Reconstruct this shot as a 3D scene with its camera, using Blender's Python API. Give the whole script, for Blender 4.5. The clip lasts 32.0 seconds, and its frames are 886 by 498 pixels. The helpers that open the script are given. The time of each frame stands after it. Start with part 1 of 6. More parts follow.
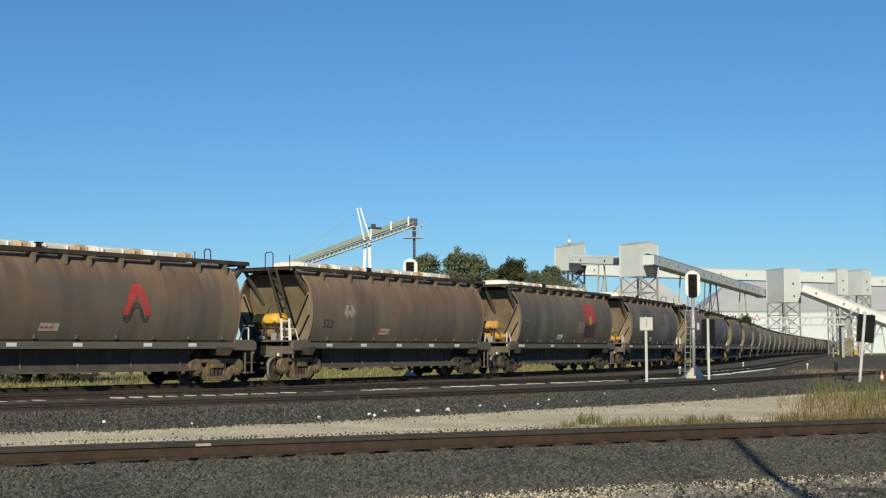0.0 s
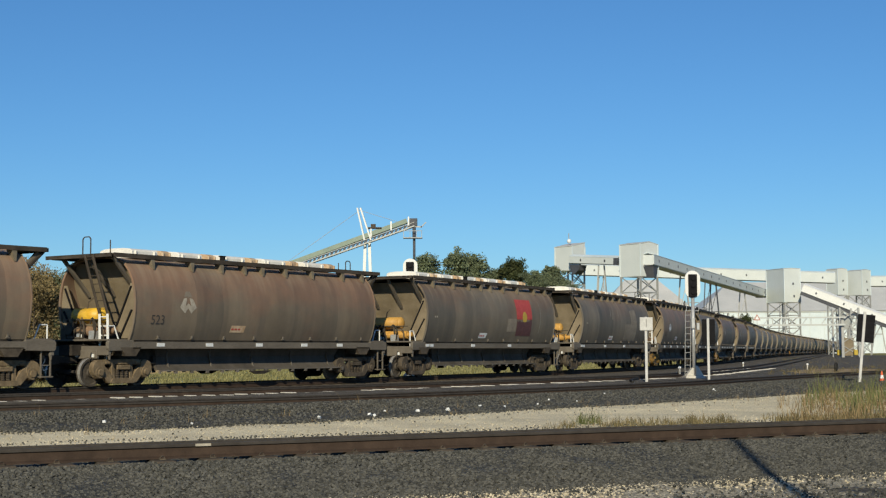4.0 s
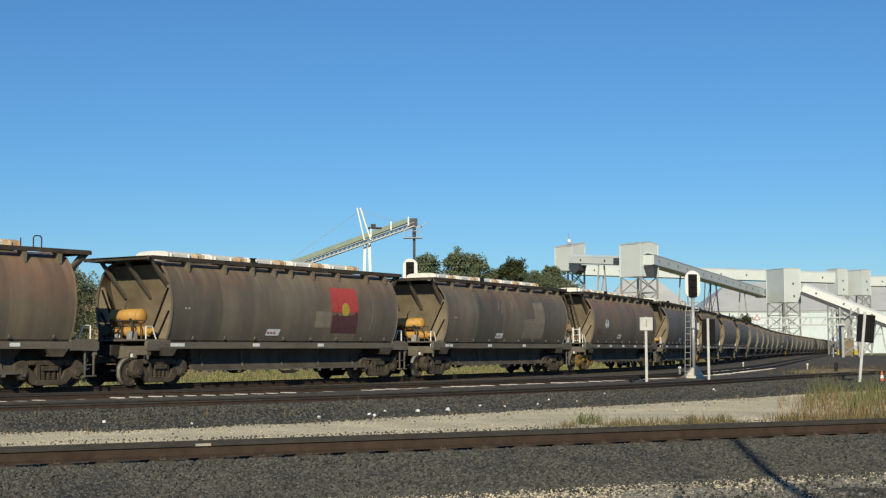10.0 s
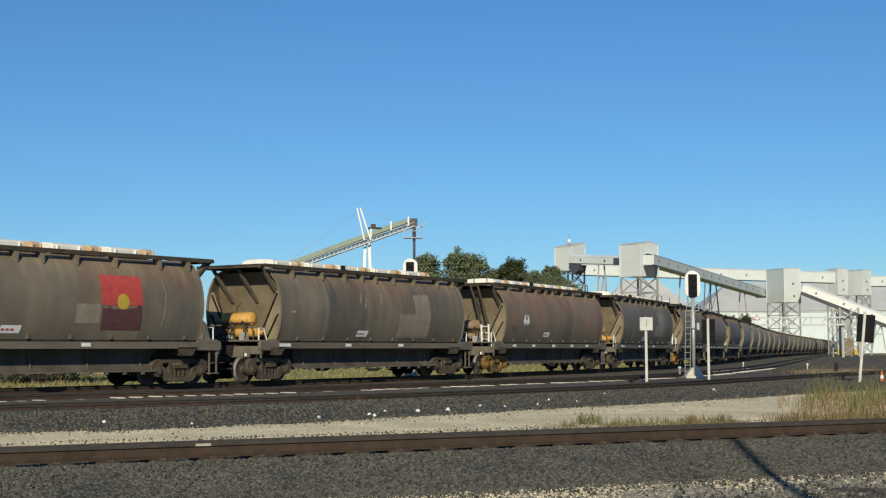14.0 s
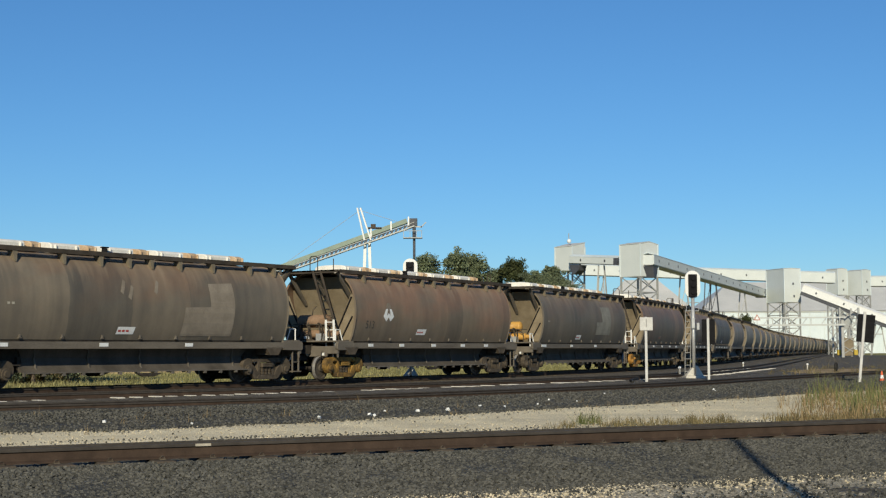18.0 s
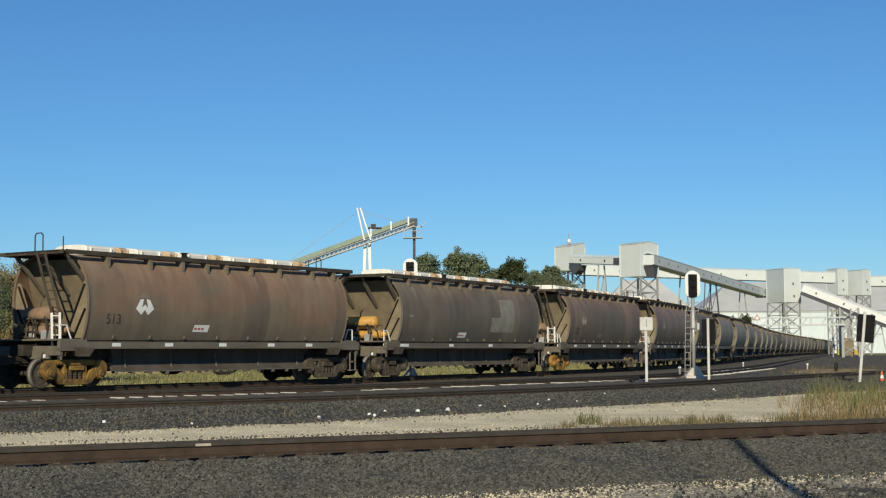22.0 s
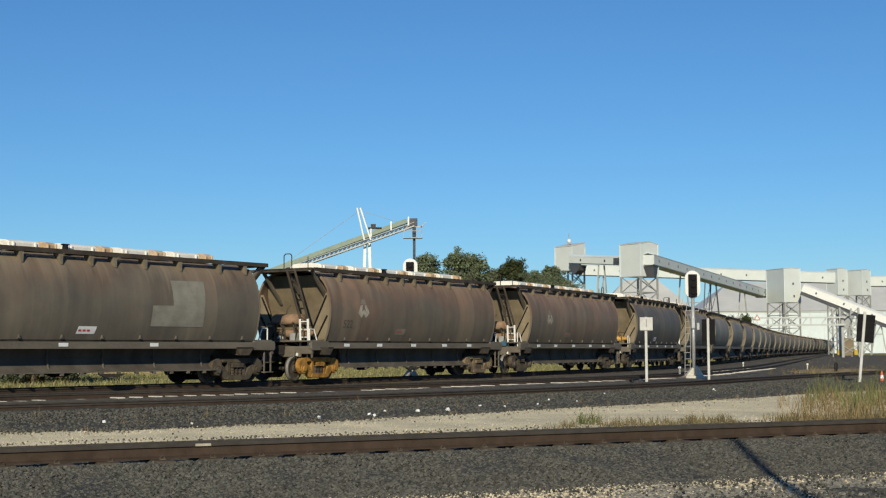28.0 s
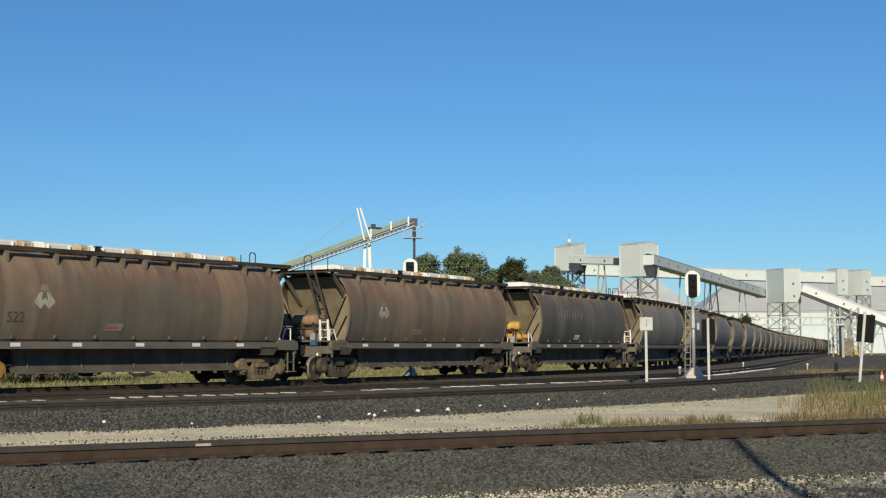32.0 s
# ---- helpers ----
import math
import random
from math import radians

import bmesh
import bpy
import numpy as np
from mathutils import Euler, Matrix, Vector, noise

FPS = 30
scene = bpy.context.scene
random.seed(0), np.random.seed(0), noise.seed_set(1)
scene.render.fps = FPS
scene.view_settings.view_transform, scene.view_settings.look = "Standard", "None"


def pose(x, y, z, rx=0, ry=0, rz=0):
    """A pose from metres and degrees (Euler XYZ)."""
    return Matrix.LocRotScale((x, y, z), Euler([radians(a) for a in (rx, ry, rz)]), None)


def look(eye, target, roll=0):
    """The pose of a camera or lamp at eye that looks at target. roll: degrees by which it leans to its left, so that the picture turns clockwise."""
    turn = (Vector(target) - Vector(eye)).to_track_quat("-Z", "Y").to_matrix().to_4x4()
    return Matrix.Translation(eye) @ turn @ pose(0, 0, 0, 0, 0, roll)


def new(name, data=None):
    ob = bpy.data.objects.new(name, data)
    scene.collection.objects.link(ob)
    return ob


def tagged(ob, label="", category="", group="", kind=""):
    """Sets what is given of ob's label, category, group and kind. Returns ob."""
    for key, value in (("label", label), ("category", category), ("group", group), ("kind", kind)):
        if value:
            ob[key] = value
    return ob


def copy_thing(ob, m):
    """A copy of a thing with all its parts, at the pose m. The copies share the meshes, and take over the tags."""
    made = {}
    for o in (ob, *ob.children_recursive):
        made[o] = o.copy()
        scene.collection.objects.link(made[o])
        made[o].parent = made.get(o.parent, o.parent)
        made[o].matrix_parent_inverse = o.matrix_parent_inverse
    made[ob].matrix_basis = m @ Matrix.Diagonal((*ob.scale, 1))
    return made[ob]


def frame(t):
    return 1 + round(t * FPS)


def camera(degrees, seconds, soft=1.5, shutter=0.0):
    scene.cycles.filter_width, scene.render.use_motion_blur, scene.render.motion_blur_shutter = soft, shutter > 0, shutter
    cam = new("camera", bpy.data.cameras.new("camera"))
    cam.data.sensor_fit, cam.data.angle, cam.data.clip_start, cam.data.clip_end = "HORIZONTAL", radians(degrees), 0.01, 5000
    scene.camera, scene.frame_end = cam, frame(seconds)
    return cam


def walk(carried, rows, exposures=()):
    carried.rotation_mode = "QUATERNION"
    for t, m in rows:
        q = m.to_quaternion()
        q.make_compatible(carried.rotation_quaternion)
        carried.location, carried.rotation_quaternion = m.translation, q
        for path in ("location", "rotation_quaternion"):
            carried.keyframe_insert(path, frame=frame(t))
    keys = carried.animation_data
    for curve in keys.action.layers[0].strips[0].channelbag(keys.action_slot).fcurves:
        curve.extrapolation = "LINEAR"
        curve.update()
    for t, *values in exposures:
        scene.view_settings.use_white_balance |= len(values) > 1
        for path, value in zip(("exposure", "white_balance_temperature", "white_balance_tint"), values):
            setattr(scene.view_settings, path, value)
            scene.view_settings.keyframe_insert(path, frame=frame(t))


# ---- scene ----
# The clear line of plan: the camera stands at the origin and faces +Y; z = 0 is the railhead of the
# train's track, which bends away towards the grain terminal.
EYE_Z = 1.057
cam = camera(35.09, 32.0, soft=1.25)
PITCH = 4.2055
AIM = (0, 100 * math.cos(radians(PITCH)), EYE_Z + 100 * math.sin(radians(PITCH)))
STAND = look((0, 0, EYE_Z), AIM, -0.305)
walk(cam, [(0, STAND), (32, STAND)], [(0, 0.0, 6550, 3), (32, 0.0, 6550, 3)])

# ---- world and sun ----
SUN_TRAVEL = Vector((0.09, 0.99, -0.47)).normalized()
SUN_UP = math.asin(-SUN_TRAVEL.z)
world = bpy.data.worlds.new("sky")
scene.world = world
world.use_nodes = True
wn = world.node_tree
sky = wn.nodes.new("ShaderNodeTexSky")
sky.sky_type = 'NISHITA'
sky.sun_disc = False
sky.sun_elevation = SUN_UP
sky.sun_rotation = math.atan2(-SUN_TRAVEL.x, -SUN_TRAVEL.y)
sky.air_density = 1.05
sky.dust_density = 0.0
sky.ozone_density = 10.0
wn.nodes["Background"].inputs["Strength"].default_value = 0.0955
clear = wn.nodes.new("ShaderNodeMix")
clear.data_type, clear.blend_type = 'RGBA', 'MULTIPLY'
clear.inputs["Factor"].default_value = 1.0
clear.inputs[7].default_value = (0.95, 1.0, 1.015, 1)
wn.links.new(sky.outputs[0], clear.inputs[6])
wn.links.new(clear.outputs[2], wn.nodes["Background"].inputs["Color"])
sun_data = bpy.data.lights.new("sun", 'SUN')
sun_data.energy = 4.6
sun_data.angle = radians(0.53)
sun_data.color = (1.0, 0.86, 0.65)
sun = new("sun", sun_data)
sun.matrix_world = look((0, -30, 40), Vector((0, -30, 40)) + SUN_TRAVEL)


# ---- materials ----
def mat_base(name, rough=0.7, metal=0.0):
    m = bpy.data.materials.new(name)
    m.use_nodes = True
    t = m.node_tree
    b = t.nodes["Principled BSDF"]
    b.inputs["Roughness"].default_value = rough
    b.inputs["Metallic"].default_value = metal
    b.inputs["Specular IOR Level"].default_value = 0.15 if rough > 0.64 else 0.4
    return m, t, b


def nd(t, kind, **props):
    n = t.nodes.new(kind)
    for key, value in props.items():
        if key == "op":
            n.operation = value
        elif key == "blend":
            n.blend_type = value
    return n


def coords(t, scale=(1, 1, 1), shift=True):
    """Object space, stretched, moved about from thing to thing."""
    tc = nd(t, "ShaderNodeTexCoord")
    mp = nd(t, "ShaderNodeMapping")
    mp.inputs["Scale"].default_value = scale
    t.links.new(tc.outputs["Object"], mp.inputs["Vector"])
    if shift:
        oi = nd(t, "ShaderNodeObjectInfo")
        mul = nd(t, "ShaderNodeMath", op='MULTIPLY')
        mul.inputs[1].default_value = 37.0
        t.links.new(oi.outputs["Random"], mul.inputs[0])
        t.links.new(mul.outputs[0], mp.inputs["Location"])
    return mp


def noise_tex(t, vec, scale, detail=4.0, rough=0.6):
    n = nd(t, "ShaderNodeTexNoise")
    n.inputs["Scale"].default_value = scale
    n.inputs["Detail"].default_value = detail
    n.inputs["Roughness"].default_value = rough
    t.links.new(vec.outputs[0], n.inputs["Vector"])
    return n


def ramp(t, source, lo, hi, c0=(0, 0, 0), c1=(1, 1, 1)):
    r = nd(t, "ShaderNodeValToRGB")
    e = r.color_ramp.elements
    e[0].position, e[1].position = lo, hi
    e[0].color, e[1].color = (*c0, 1), (*c1, 1)
    t.links.new(source, r.inputs[0])
    return r


def mix(t, fac, a, b, blend='MIX'):
    m = nd(t, "ShaderNodeMixRGB", blend=blend)
    for i, v in ((0, fac), (1, a), (2, b)):
        if isinstance(v, (int, float)):
            m.inputs[i].default_value = v
        elif isinstance(v, tuple):
            m.inputs[i].default_value = (*v, 1)
        else:
            t.links.new(v, m.inputs[i])
    return m.outputs[0]


def bump(t, b, height, strength=0.3, dist=0.01):
    n = nd(t, "ShaderNodeBump")
    n.inputs["Strength"].default_value = strength
    n.inputs["Distance"].default_value = dist
    t.links.new(height, n.inputs["Height"])
    t.links.new(n.outputs[0], b.inputs["Normal"])


def mottled(name, c0, c1, scale=3.0, rough=0.75, metal=0.0, fine=40.0, bumpy=0.2, dist=0.004, stretch=(1, 1, 1), lo=0.3, hi=0.7):
    """Two tones at a large scale, broken up by a fine grain."""
    m, t, b = mat_base(name, rough, metal)
    v = coords(t, stretch)
    a = noise_tex(t, v, scale, 5.0)
    f = noise_tex(t, v, fine, 3.0)
    col = ramp(t, a.outputs[0], lo, hi, c0, c1).outputs[0]
    grain = ramp(t, f.outputs[0], 0.25, 0.75, (0.72, 0.72, 0.72), (1.15, 1.15, 1.15)).outputs[0]
    t.links.new(mix(t, 0.8, col, grain, 'MULTIPLY'), b.inputs["Base Color"])
    bump(t, b, f.outputs[0], bumpy, dist)
    return m


def weathered(name, paint, dirt, rust, amount=0.5, rough=0.62):
    """Old wagon paint: plate-wide tone steps, rust over the shoulder, dust runs and fine grain."""
    m, t, b = mat_base(name, rough)
    b.inputs["Specular IOR Level"].default_value = 0.22
    tc = nd(t, "ShaderNodeTexCoord")
    sep = nd(t, "ShaderNodeSeparateXYZ")
    t.links.new(tc.outputs["Object"], sep.inputs[0])
    oi = nd(t, "ShaderNodeObjectInfo")
    bands = noise_tex(t, coords(t, (1.0, 0.02, 0.04)), 0.9, 4.0, 0.62)
    streak = noise_tex(t, coords(t, (1.0, 0.05, 0.05)), 2.4, 4.0, 0.55)
    drips = noise_tex(t, coords(t, (1.0, 0.05, 0.03)), 2.6, 5.0, 0.62)
    bloom = noise_tex(t, coords(t, (0.5, 1.0, 0.7)), 0.8, 6.0, 0.6)
    fine = noise_tex(t, coords(t), 40.0, 3.0)
    # each rolled plate, about 1.3 m wide, has faded by itself
    warp = nd(t, "ShaderNodeMath", op='MULTIPLY_ADD')
    warp.inputs[1].default_value = 0.16
    t.links.new(bloom.outputs[0], warp.inputs[0])
    cell = nd(t, "ShaderNodeMath", op='MULTIPLY_ADD')
    cell.inputs[1].default_value = 0.77
    t.links.new(sep.outputs["X"], cell.inputs[0])
    t.links.new(oi.outputs["Random"], cell.inputs[2])
    t.links.new(cell.outputs[0], warp.inputs[2])
    step = nd(t, "ShaderNodeMath", op='FLOOR')
    t.links.new(warp.outputs[0], step.inputs[0])
    seed = nd(t, "ShaderNodeMath", op='MULTIPLY_ADD')
    seed.inputs[1].default_value = 7.31
    t.links.new(oi.outputs["Random"], seed.inputs[0])
    t.links.new(step.outputs[0], seed.inputs[2])
    white = nd(t, "ShaderNodeTexWhiteNoise")
    white.noise_dimensions = '1D'
    t.links.new(seed.outputs[0], white.inputs["W"])
    col = mix(t, ramp(t, bands.outputs[0], 0.34, 0.66).outputs[0], paint, dirt)
    top = nd(t, "ShaderNodeMapRange")
    top.inputs["From Min"].default_value, top.inputs["From Max"].default_value = 1.9, 3.7
    t.links.new(sep.outputs["Z"], top.inputs["Value"])
    add = nd(t, "ShaderNodeMath", op='MULTIPLY_ADD')
    add.inputs[1].default_value = 0.30
    t.links.new(top.outputs[0], add.inputs[0])
    t.links.new(bloom.outputs[0], add.inputs[2])
    spread = ramp(t, add.outputs[0], 0.72 - 0.3 * amount, 0.98 - 0.3 * amount, (0, 0, 0), (0.9, 0.9, 0.9)).outputs[0]
    col = mix(t, spread, col, rust)
    tone = ramp(t, white.outputs["Value"], 0.0, 1.0, (0.80, 0.82, 0.85), (1.17, 1.14, 1.10)).outputs[0]
    col = mix(t, 1.0, col, tone, 'MULTIPLY')
    grime = ramp(t, streak.outputs[0], 0.35, 0.65, (0.90, 0.90, 0.91), (1.09, 1.08, 1.06)).outputs[0]
    col = mix(t, 1.0, col, grime, 'MULTIPLY')
    stain = noise_tex(t, coords(t, (0.9, 1.0, 0.6)), 1.5, 5.0, 0.6)
    col = mix(t, 1.0, col, ramp(t, stain.outputs[0], 0.32, 0.68, (0.86, 0.87, 0.89), (1.13, 1.11, 1.08)).outputs[0], 'MULTIPLY')
    # pale grain dust that has run down from the hatches
    shoulder = nd(t, "ShaderNodeMapRange")
    shoulder.inputs["From Min"].default_value, shoulder.inputs["From Max"].default_value = 2.6, 3.95
    shoulder.inputs["To Min"].default_value, shoulder.inputs["To Max"].default_value = -0.30, 0.12
    t.links.new(sep.outputs["Z"], shoulder.inputs["Value"])
    lift = nd(t, "ShaderNodeMath", op='ADD')
    t.links.new(drips.outputs[0], lift.inputs[0])
    t.links.new(shoulder.outputs[0], lift.inputs[1])
    dust = ramp(t, lift.outputs[0], 0.48, 0.80, (0, 0, 0), (0.55, 0.55, 0.55)).outputs[0]
    col = mix(t, dust, col, (0.34, 0.27, 0.19))
    grain = ramp(t, fine.outputs[0], 0.3, 0.7, (0.90, 0.90, 0.90), (1.08, 1.08, 1.08)).outputs[0]
    t.links.new(mix(t, 0.8, col, grain, 'MULTIPLY'), b.inputs["Base Color"])
    bump(t, b, streak.outputs[0], 0.08, 0.01)
    return m


BROWN = weathered("rust_brown_paint", (0.150, 0.126, 0.097), (0.168, 0.144, 0.114), (0.205, 0.132, 0.094), 0.60, 0.58)
GREY = weathered("grey_green_paint", (0.124, 0.112, 0.094), (0.168, 0.148, 0.119), (0.165, 0.12, 0.089), 0.36, 0.58)
DARK = weathered("dark_slate_paint", (0.10, 0.092, 0.08), (0.135, 0.122, 0.10), (0.15, 0.11, 0.08), 0.2, 0.58)
# lighter copies of the brown and grey, with grazing sheen put into the colour
PALE_BROWN = weathered("sheen_lightened_brown", (0.235, 0.208, 0.172), (0.19, 0.168, 0.14), (0.235, 0.18, 0.14), 0.45, 0.58)
PALE_GREY = weathered("sheen_lightened_grey", (0.235, 0.215, 0.175), (0.17, 0.152, 0.122), (0.26, 0.205, 0.15), 0.3, 0.58)
TAN = mottled("tan_end_paint", (0.165, 0.134, 0.09), (0.27, 0.224, 0.157), 1.3, 0.7, 0, 30, 0.15)
TANK_YELLOW = mottled("yellow_tank_paint", (0.62, 0.36, 0.03), (0.78, 0.50, 0.06), 2.5, 0.45, 0, 25, 0.1)
TANK_ORANGE = mottled("ochre_tank_paint", (0.45, 0.24, 0.06), (0.62, 0.36, 0.09), 3.0, 0.55, 0, 25, 0.1)
TANK_TAN = mottled("dusty_tan_tank_paint", (0.20, 0.13, 0.088), (0.31, 0.21, 0.138), 3.0, 0.65, 0, 25, 0.1)
UNDER = mottled("dusty_black_iron", (0.024, 0.021, 0.018), (0.068, 0.058, 0.048), 3.0, 0.85, 0, 45, 0.3)
FRAME = mottled("grimy_grey_steel", (0.115, 0.10, 0.083), (0.175, 0.155, 0.128), 2.0, 0.65, 0, 40, 0.2, stretch=(0.3, 1, 1))
LEDGE = mottled("dusty_ledge_steel", (0.085, 0.076, 0.065), (0.18, 0.162, 0.14), 1.5, 0.7, 0, 40, 0.2)
BRACKET = mottled("dusty_tan_bracket", (0.15, 0.125, 0.09), (0.22, 0.19, 0.14), 3.0, 0.7, 0, 40, 0.1)
CHUTE = mottled("dusty_chute_steel", (0.06, 0.053, 0.046), (0.125, 0.11, 0.094), 1.2, 0.75, 0, 40, 0.2, stretch=(1, 1, 0.3))
DECK = mottled("dark_roofwalk_steel", (0.04, 0.034, 0.028), (0.085, 0.07, 0.056), 2.0, 0.75, 0, 40, 0.2)
BOGIE_DULL = mottled("dusty_brown_cast_iron", (0.05, 0.042, 0.034), (0.12, 0.098, 0.074), 3.0, 0.8, 0, 40, 0.4)
BOGIE_YELLOW = mottled("ochre_yellow_cast_iron", (0.21, 0.108, 0.03), (0.46, 0.248, 0.062), 4.0, 0.7, 0, 30, 0.3)
BOGIE_OCHRE = mottled("dusty_ochre_cast_iron", (0.07, 0.052, 0.032), (0.34, 0.20, 0.05), 3.0, 0.75, 0, 30, 0.3)
BOGIE_TAN = mottled("sandy_cast_iron", (0.11, 0.085, 0.055), (0.25, 0.19, 0.12), 4.0, 0.75, 0, 30, 0.3)
TREAD = mottled("bright_wheel_tread", (0.30, 0.29, 0.28), (0.48, 0.47, 0.45), 6.0, 0.42, 0.5, 50, 0.05)
WHEEL_FACE = mottled("greasy_wheel_face", (0.052, 0.045, 0.038), (0.108, 0.094, 0.079), 5.0, 0.75, 0, 40, 0.2)
HATCH_WHITE = mottled("white_hatch_paint", (0.70, 0.68, 0.62), (0.84, 0.82, 0.77), 2.5, 0.6, 0, 30, 0.1)
HATCH_RUST = mottled("rust_streaked_hatch", (0.42, 0.27, 0.15), (0.62, 0.50, 0.36), 3.0, 0.7, 0, 30, 0.15)
POST_GREY = mottled("chalky_post_paint", (0.46, 0.46, 0.45), (0.60, 0.60, 0.58), 3.0, 0.6, 0, 40, 0.05)
WHITE = mottled("white_paint", (0.70, 0.72, 0.72), (0.80, 0.81, 0.81), 3.0, 0.5, 0, 40, 0.05)
CREAM_MARK = mottled("chalky_white_lettering", (0.30, 0.27, 0.22), (0.48, 0.44, 0.37), 5.0, 0.7, 0, 60, 0.05)
RED = mottled("faded_red_paint", (0.40, 0.05, 0.045), (0.50, 0.08, 0.07), 4.0, 0.6, 0, 40, 0.05)
MAROON = mottled("dark_maroon_paint", (0.075, 0.034, 0.038), (0.12, 0.05, 0.053), 4.0, 0.6, 0, 40, 0.05)
BLACK = mottled("dull_black_paint", (0.008, 0.008, 0.009), (0.016, 0.016, 0.018), 4.0, 0.9, 0, 40, 0.1)
FADED_RED = mottled("sun_bleached_red", (0.40, 0.20, 0.17), (0.48, 0.26, 0.22), 4.0, 0.7, 0, 40, 0.05)
FAINT = mottled("almost_gone_lettering", (0.085, 0.076, 0.065), (0.125, 0.11, 0.094), 6.0, 0.7, 0, 60, 0.05)
GOLD = mottled("mustard_paint", (0.42, 0.30, 0.04), (0.52, 0.38, 0.06), 4.0, 0.6, 0, 40, 0.05)
PATCH_TAN = mottled("pale_tan_repaint", (0.20, 0.172, 0.137), (0.285, 0.248, 0.20), 2.0, 0.65, 0, 40, 0.05)
PATCH_GREY = mottled("pale_grey_repaint", (0.20, 0.19, 0.16), (0.29, 0.28, 0.24), 2.0, 0.65, 0, 40, 0.05)
FADED_DARK = mottled("faded_dark_lettering", (0.048, 0.047, 0.048), (0.095, 0.09, 0.084), 6.0, 0.7, 0, 60, 0.05)
RAIL_RUST = mottled("rusty_rail_side", (0.042, 0.029, 0.022), (0.07, 0.048, 0.036), 5.0, 0.8, 0, 60, 0.3)
RAIL_DARK = mottled("dark_rail_head", (0.042, 0.037, 0.033), (0.068, 0.06, 0.053), 5.0, 0.7, 0.0, 60, 0.15)
CONCRETE = mottled("pale_concrete", (0.48, 0.46, 0.41), (0.64, 0.61, 0.54), 4.0, 0.85, 0, 50, 0.3)
GALV = mottled("galvanised_steel", (0.42, 0.43, 0.43), (0.58, 0.58, 0.57), 5.0, 0.45, 0.5, 40, 0.1)
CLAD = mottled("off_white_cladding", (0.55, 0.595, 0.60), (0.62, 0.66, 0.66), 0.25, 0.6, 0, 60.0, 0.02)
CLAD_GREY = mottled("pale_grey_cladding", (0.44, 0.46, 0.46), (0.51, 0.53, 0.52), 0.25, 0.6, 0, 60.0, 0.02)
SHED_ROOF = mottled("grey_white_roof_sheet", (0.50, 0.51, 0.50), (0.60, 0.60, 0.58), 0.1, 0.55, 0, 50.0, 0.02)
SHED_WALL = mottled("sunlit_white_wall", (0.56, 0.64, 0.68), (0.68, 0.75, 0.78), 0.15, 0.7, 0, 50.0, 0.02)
STEEL_FAR = mottled("grey_lattice_steel", (0.30, 0.31, 0.31), (0.42, 0.42, 0.41), 0.5, 0.6, 0.2, 5.0, 0.02)
# dark steel tone, which also stands for shade under the galleries
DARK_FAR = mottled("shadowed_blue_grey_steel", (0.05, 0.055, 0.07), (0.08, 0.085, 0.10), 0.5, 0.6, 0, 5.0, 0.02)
GREEN_ROOF = mottled("faded_green_sheet", (0.19, 0.245, 0.205), (0.25, 0.31, 0.26), 0.4, 0.6, 0, 4.0, 0.02)
BARK = mottled("grey_brown_bark", (0.09, 0.07, 0.05), (0.16, 0.13, 0.10), 2.0, 0.9, 0, 20, 0.4)
ORANGE = mottled("orange_plastic", (0.7, 0.11, 0.03), (0.8, 0.16, 0.05), 4.0, 0.5)
RUBBER = mottled("black_rubber", (0.02, 0.02, 0.02), (0.035, 0.033, 0.03), 8.0, 0.8)
BLUE = mottled("dull_blue_paint", (0.04, 0.10, 0.17), (0.06, 0.14, 0.22), 8.0, 0.5)


def foliage(name, c0, c1):
    m, t, b = mat_base(name, 0.7)
    geo = nd(t, "ShaderNodeNewGeometry")
    v = coords(t, (1, 1, 1), False)
    n = noise_tex(t, v, 0.35, 3.0)
    col = ramp(t, geo.outputs["Random Per Island"], 0.0, 1.0, c0, c1).outputs[0]
    tone = ramp(t, n.outputs[0], 0.3, 0.7, (0.7, 0.7, 0.7), (1.2, 1.2, 1.1)).outputs[0]
    t.links.new(mix(t, 1.0, col, tone, 'MULTIPLY'), b.inputs["Base Color"])
    return m


GUM = foliage("gum_leaves", (0.07, 0.092, 0.056), (0.19, 0.222, 0.14))
GUM_DARK = foliage("dark_leaves", (0.03, 0.042, 0.018), (0.085, 0.095, 0.042))
DRY_GRASS = foliage("dry_straw_grass", (0.12, 0.083, 0.044), (0.34, 0.255, 0.145))
GREEN_GRASS = foliage("green_stalk_grass", (0.055, 0.075, 0.028), (0.19, 0.20, 0.085))
BROWN_WEED = foliage("brown_green_weed", (0.075, 0.068, 0.035), (0.23, 0.185, 0.10))
DRY_BUSH = foliage("dry_tan_bush", (0.12, 0.092, 0.045), (0.32, 0.25, 0.13))
VERGE_GREEN = foliage("yellow_green_verge", (0.13, 0.13, 0.06), (0.30, 0.28, 0.14))


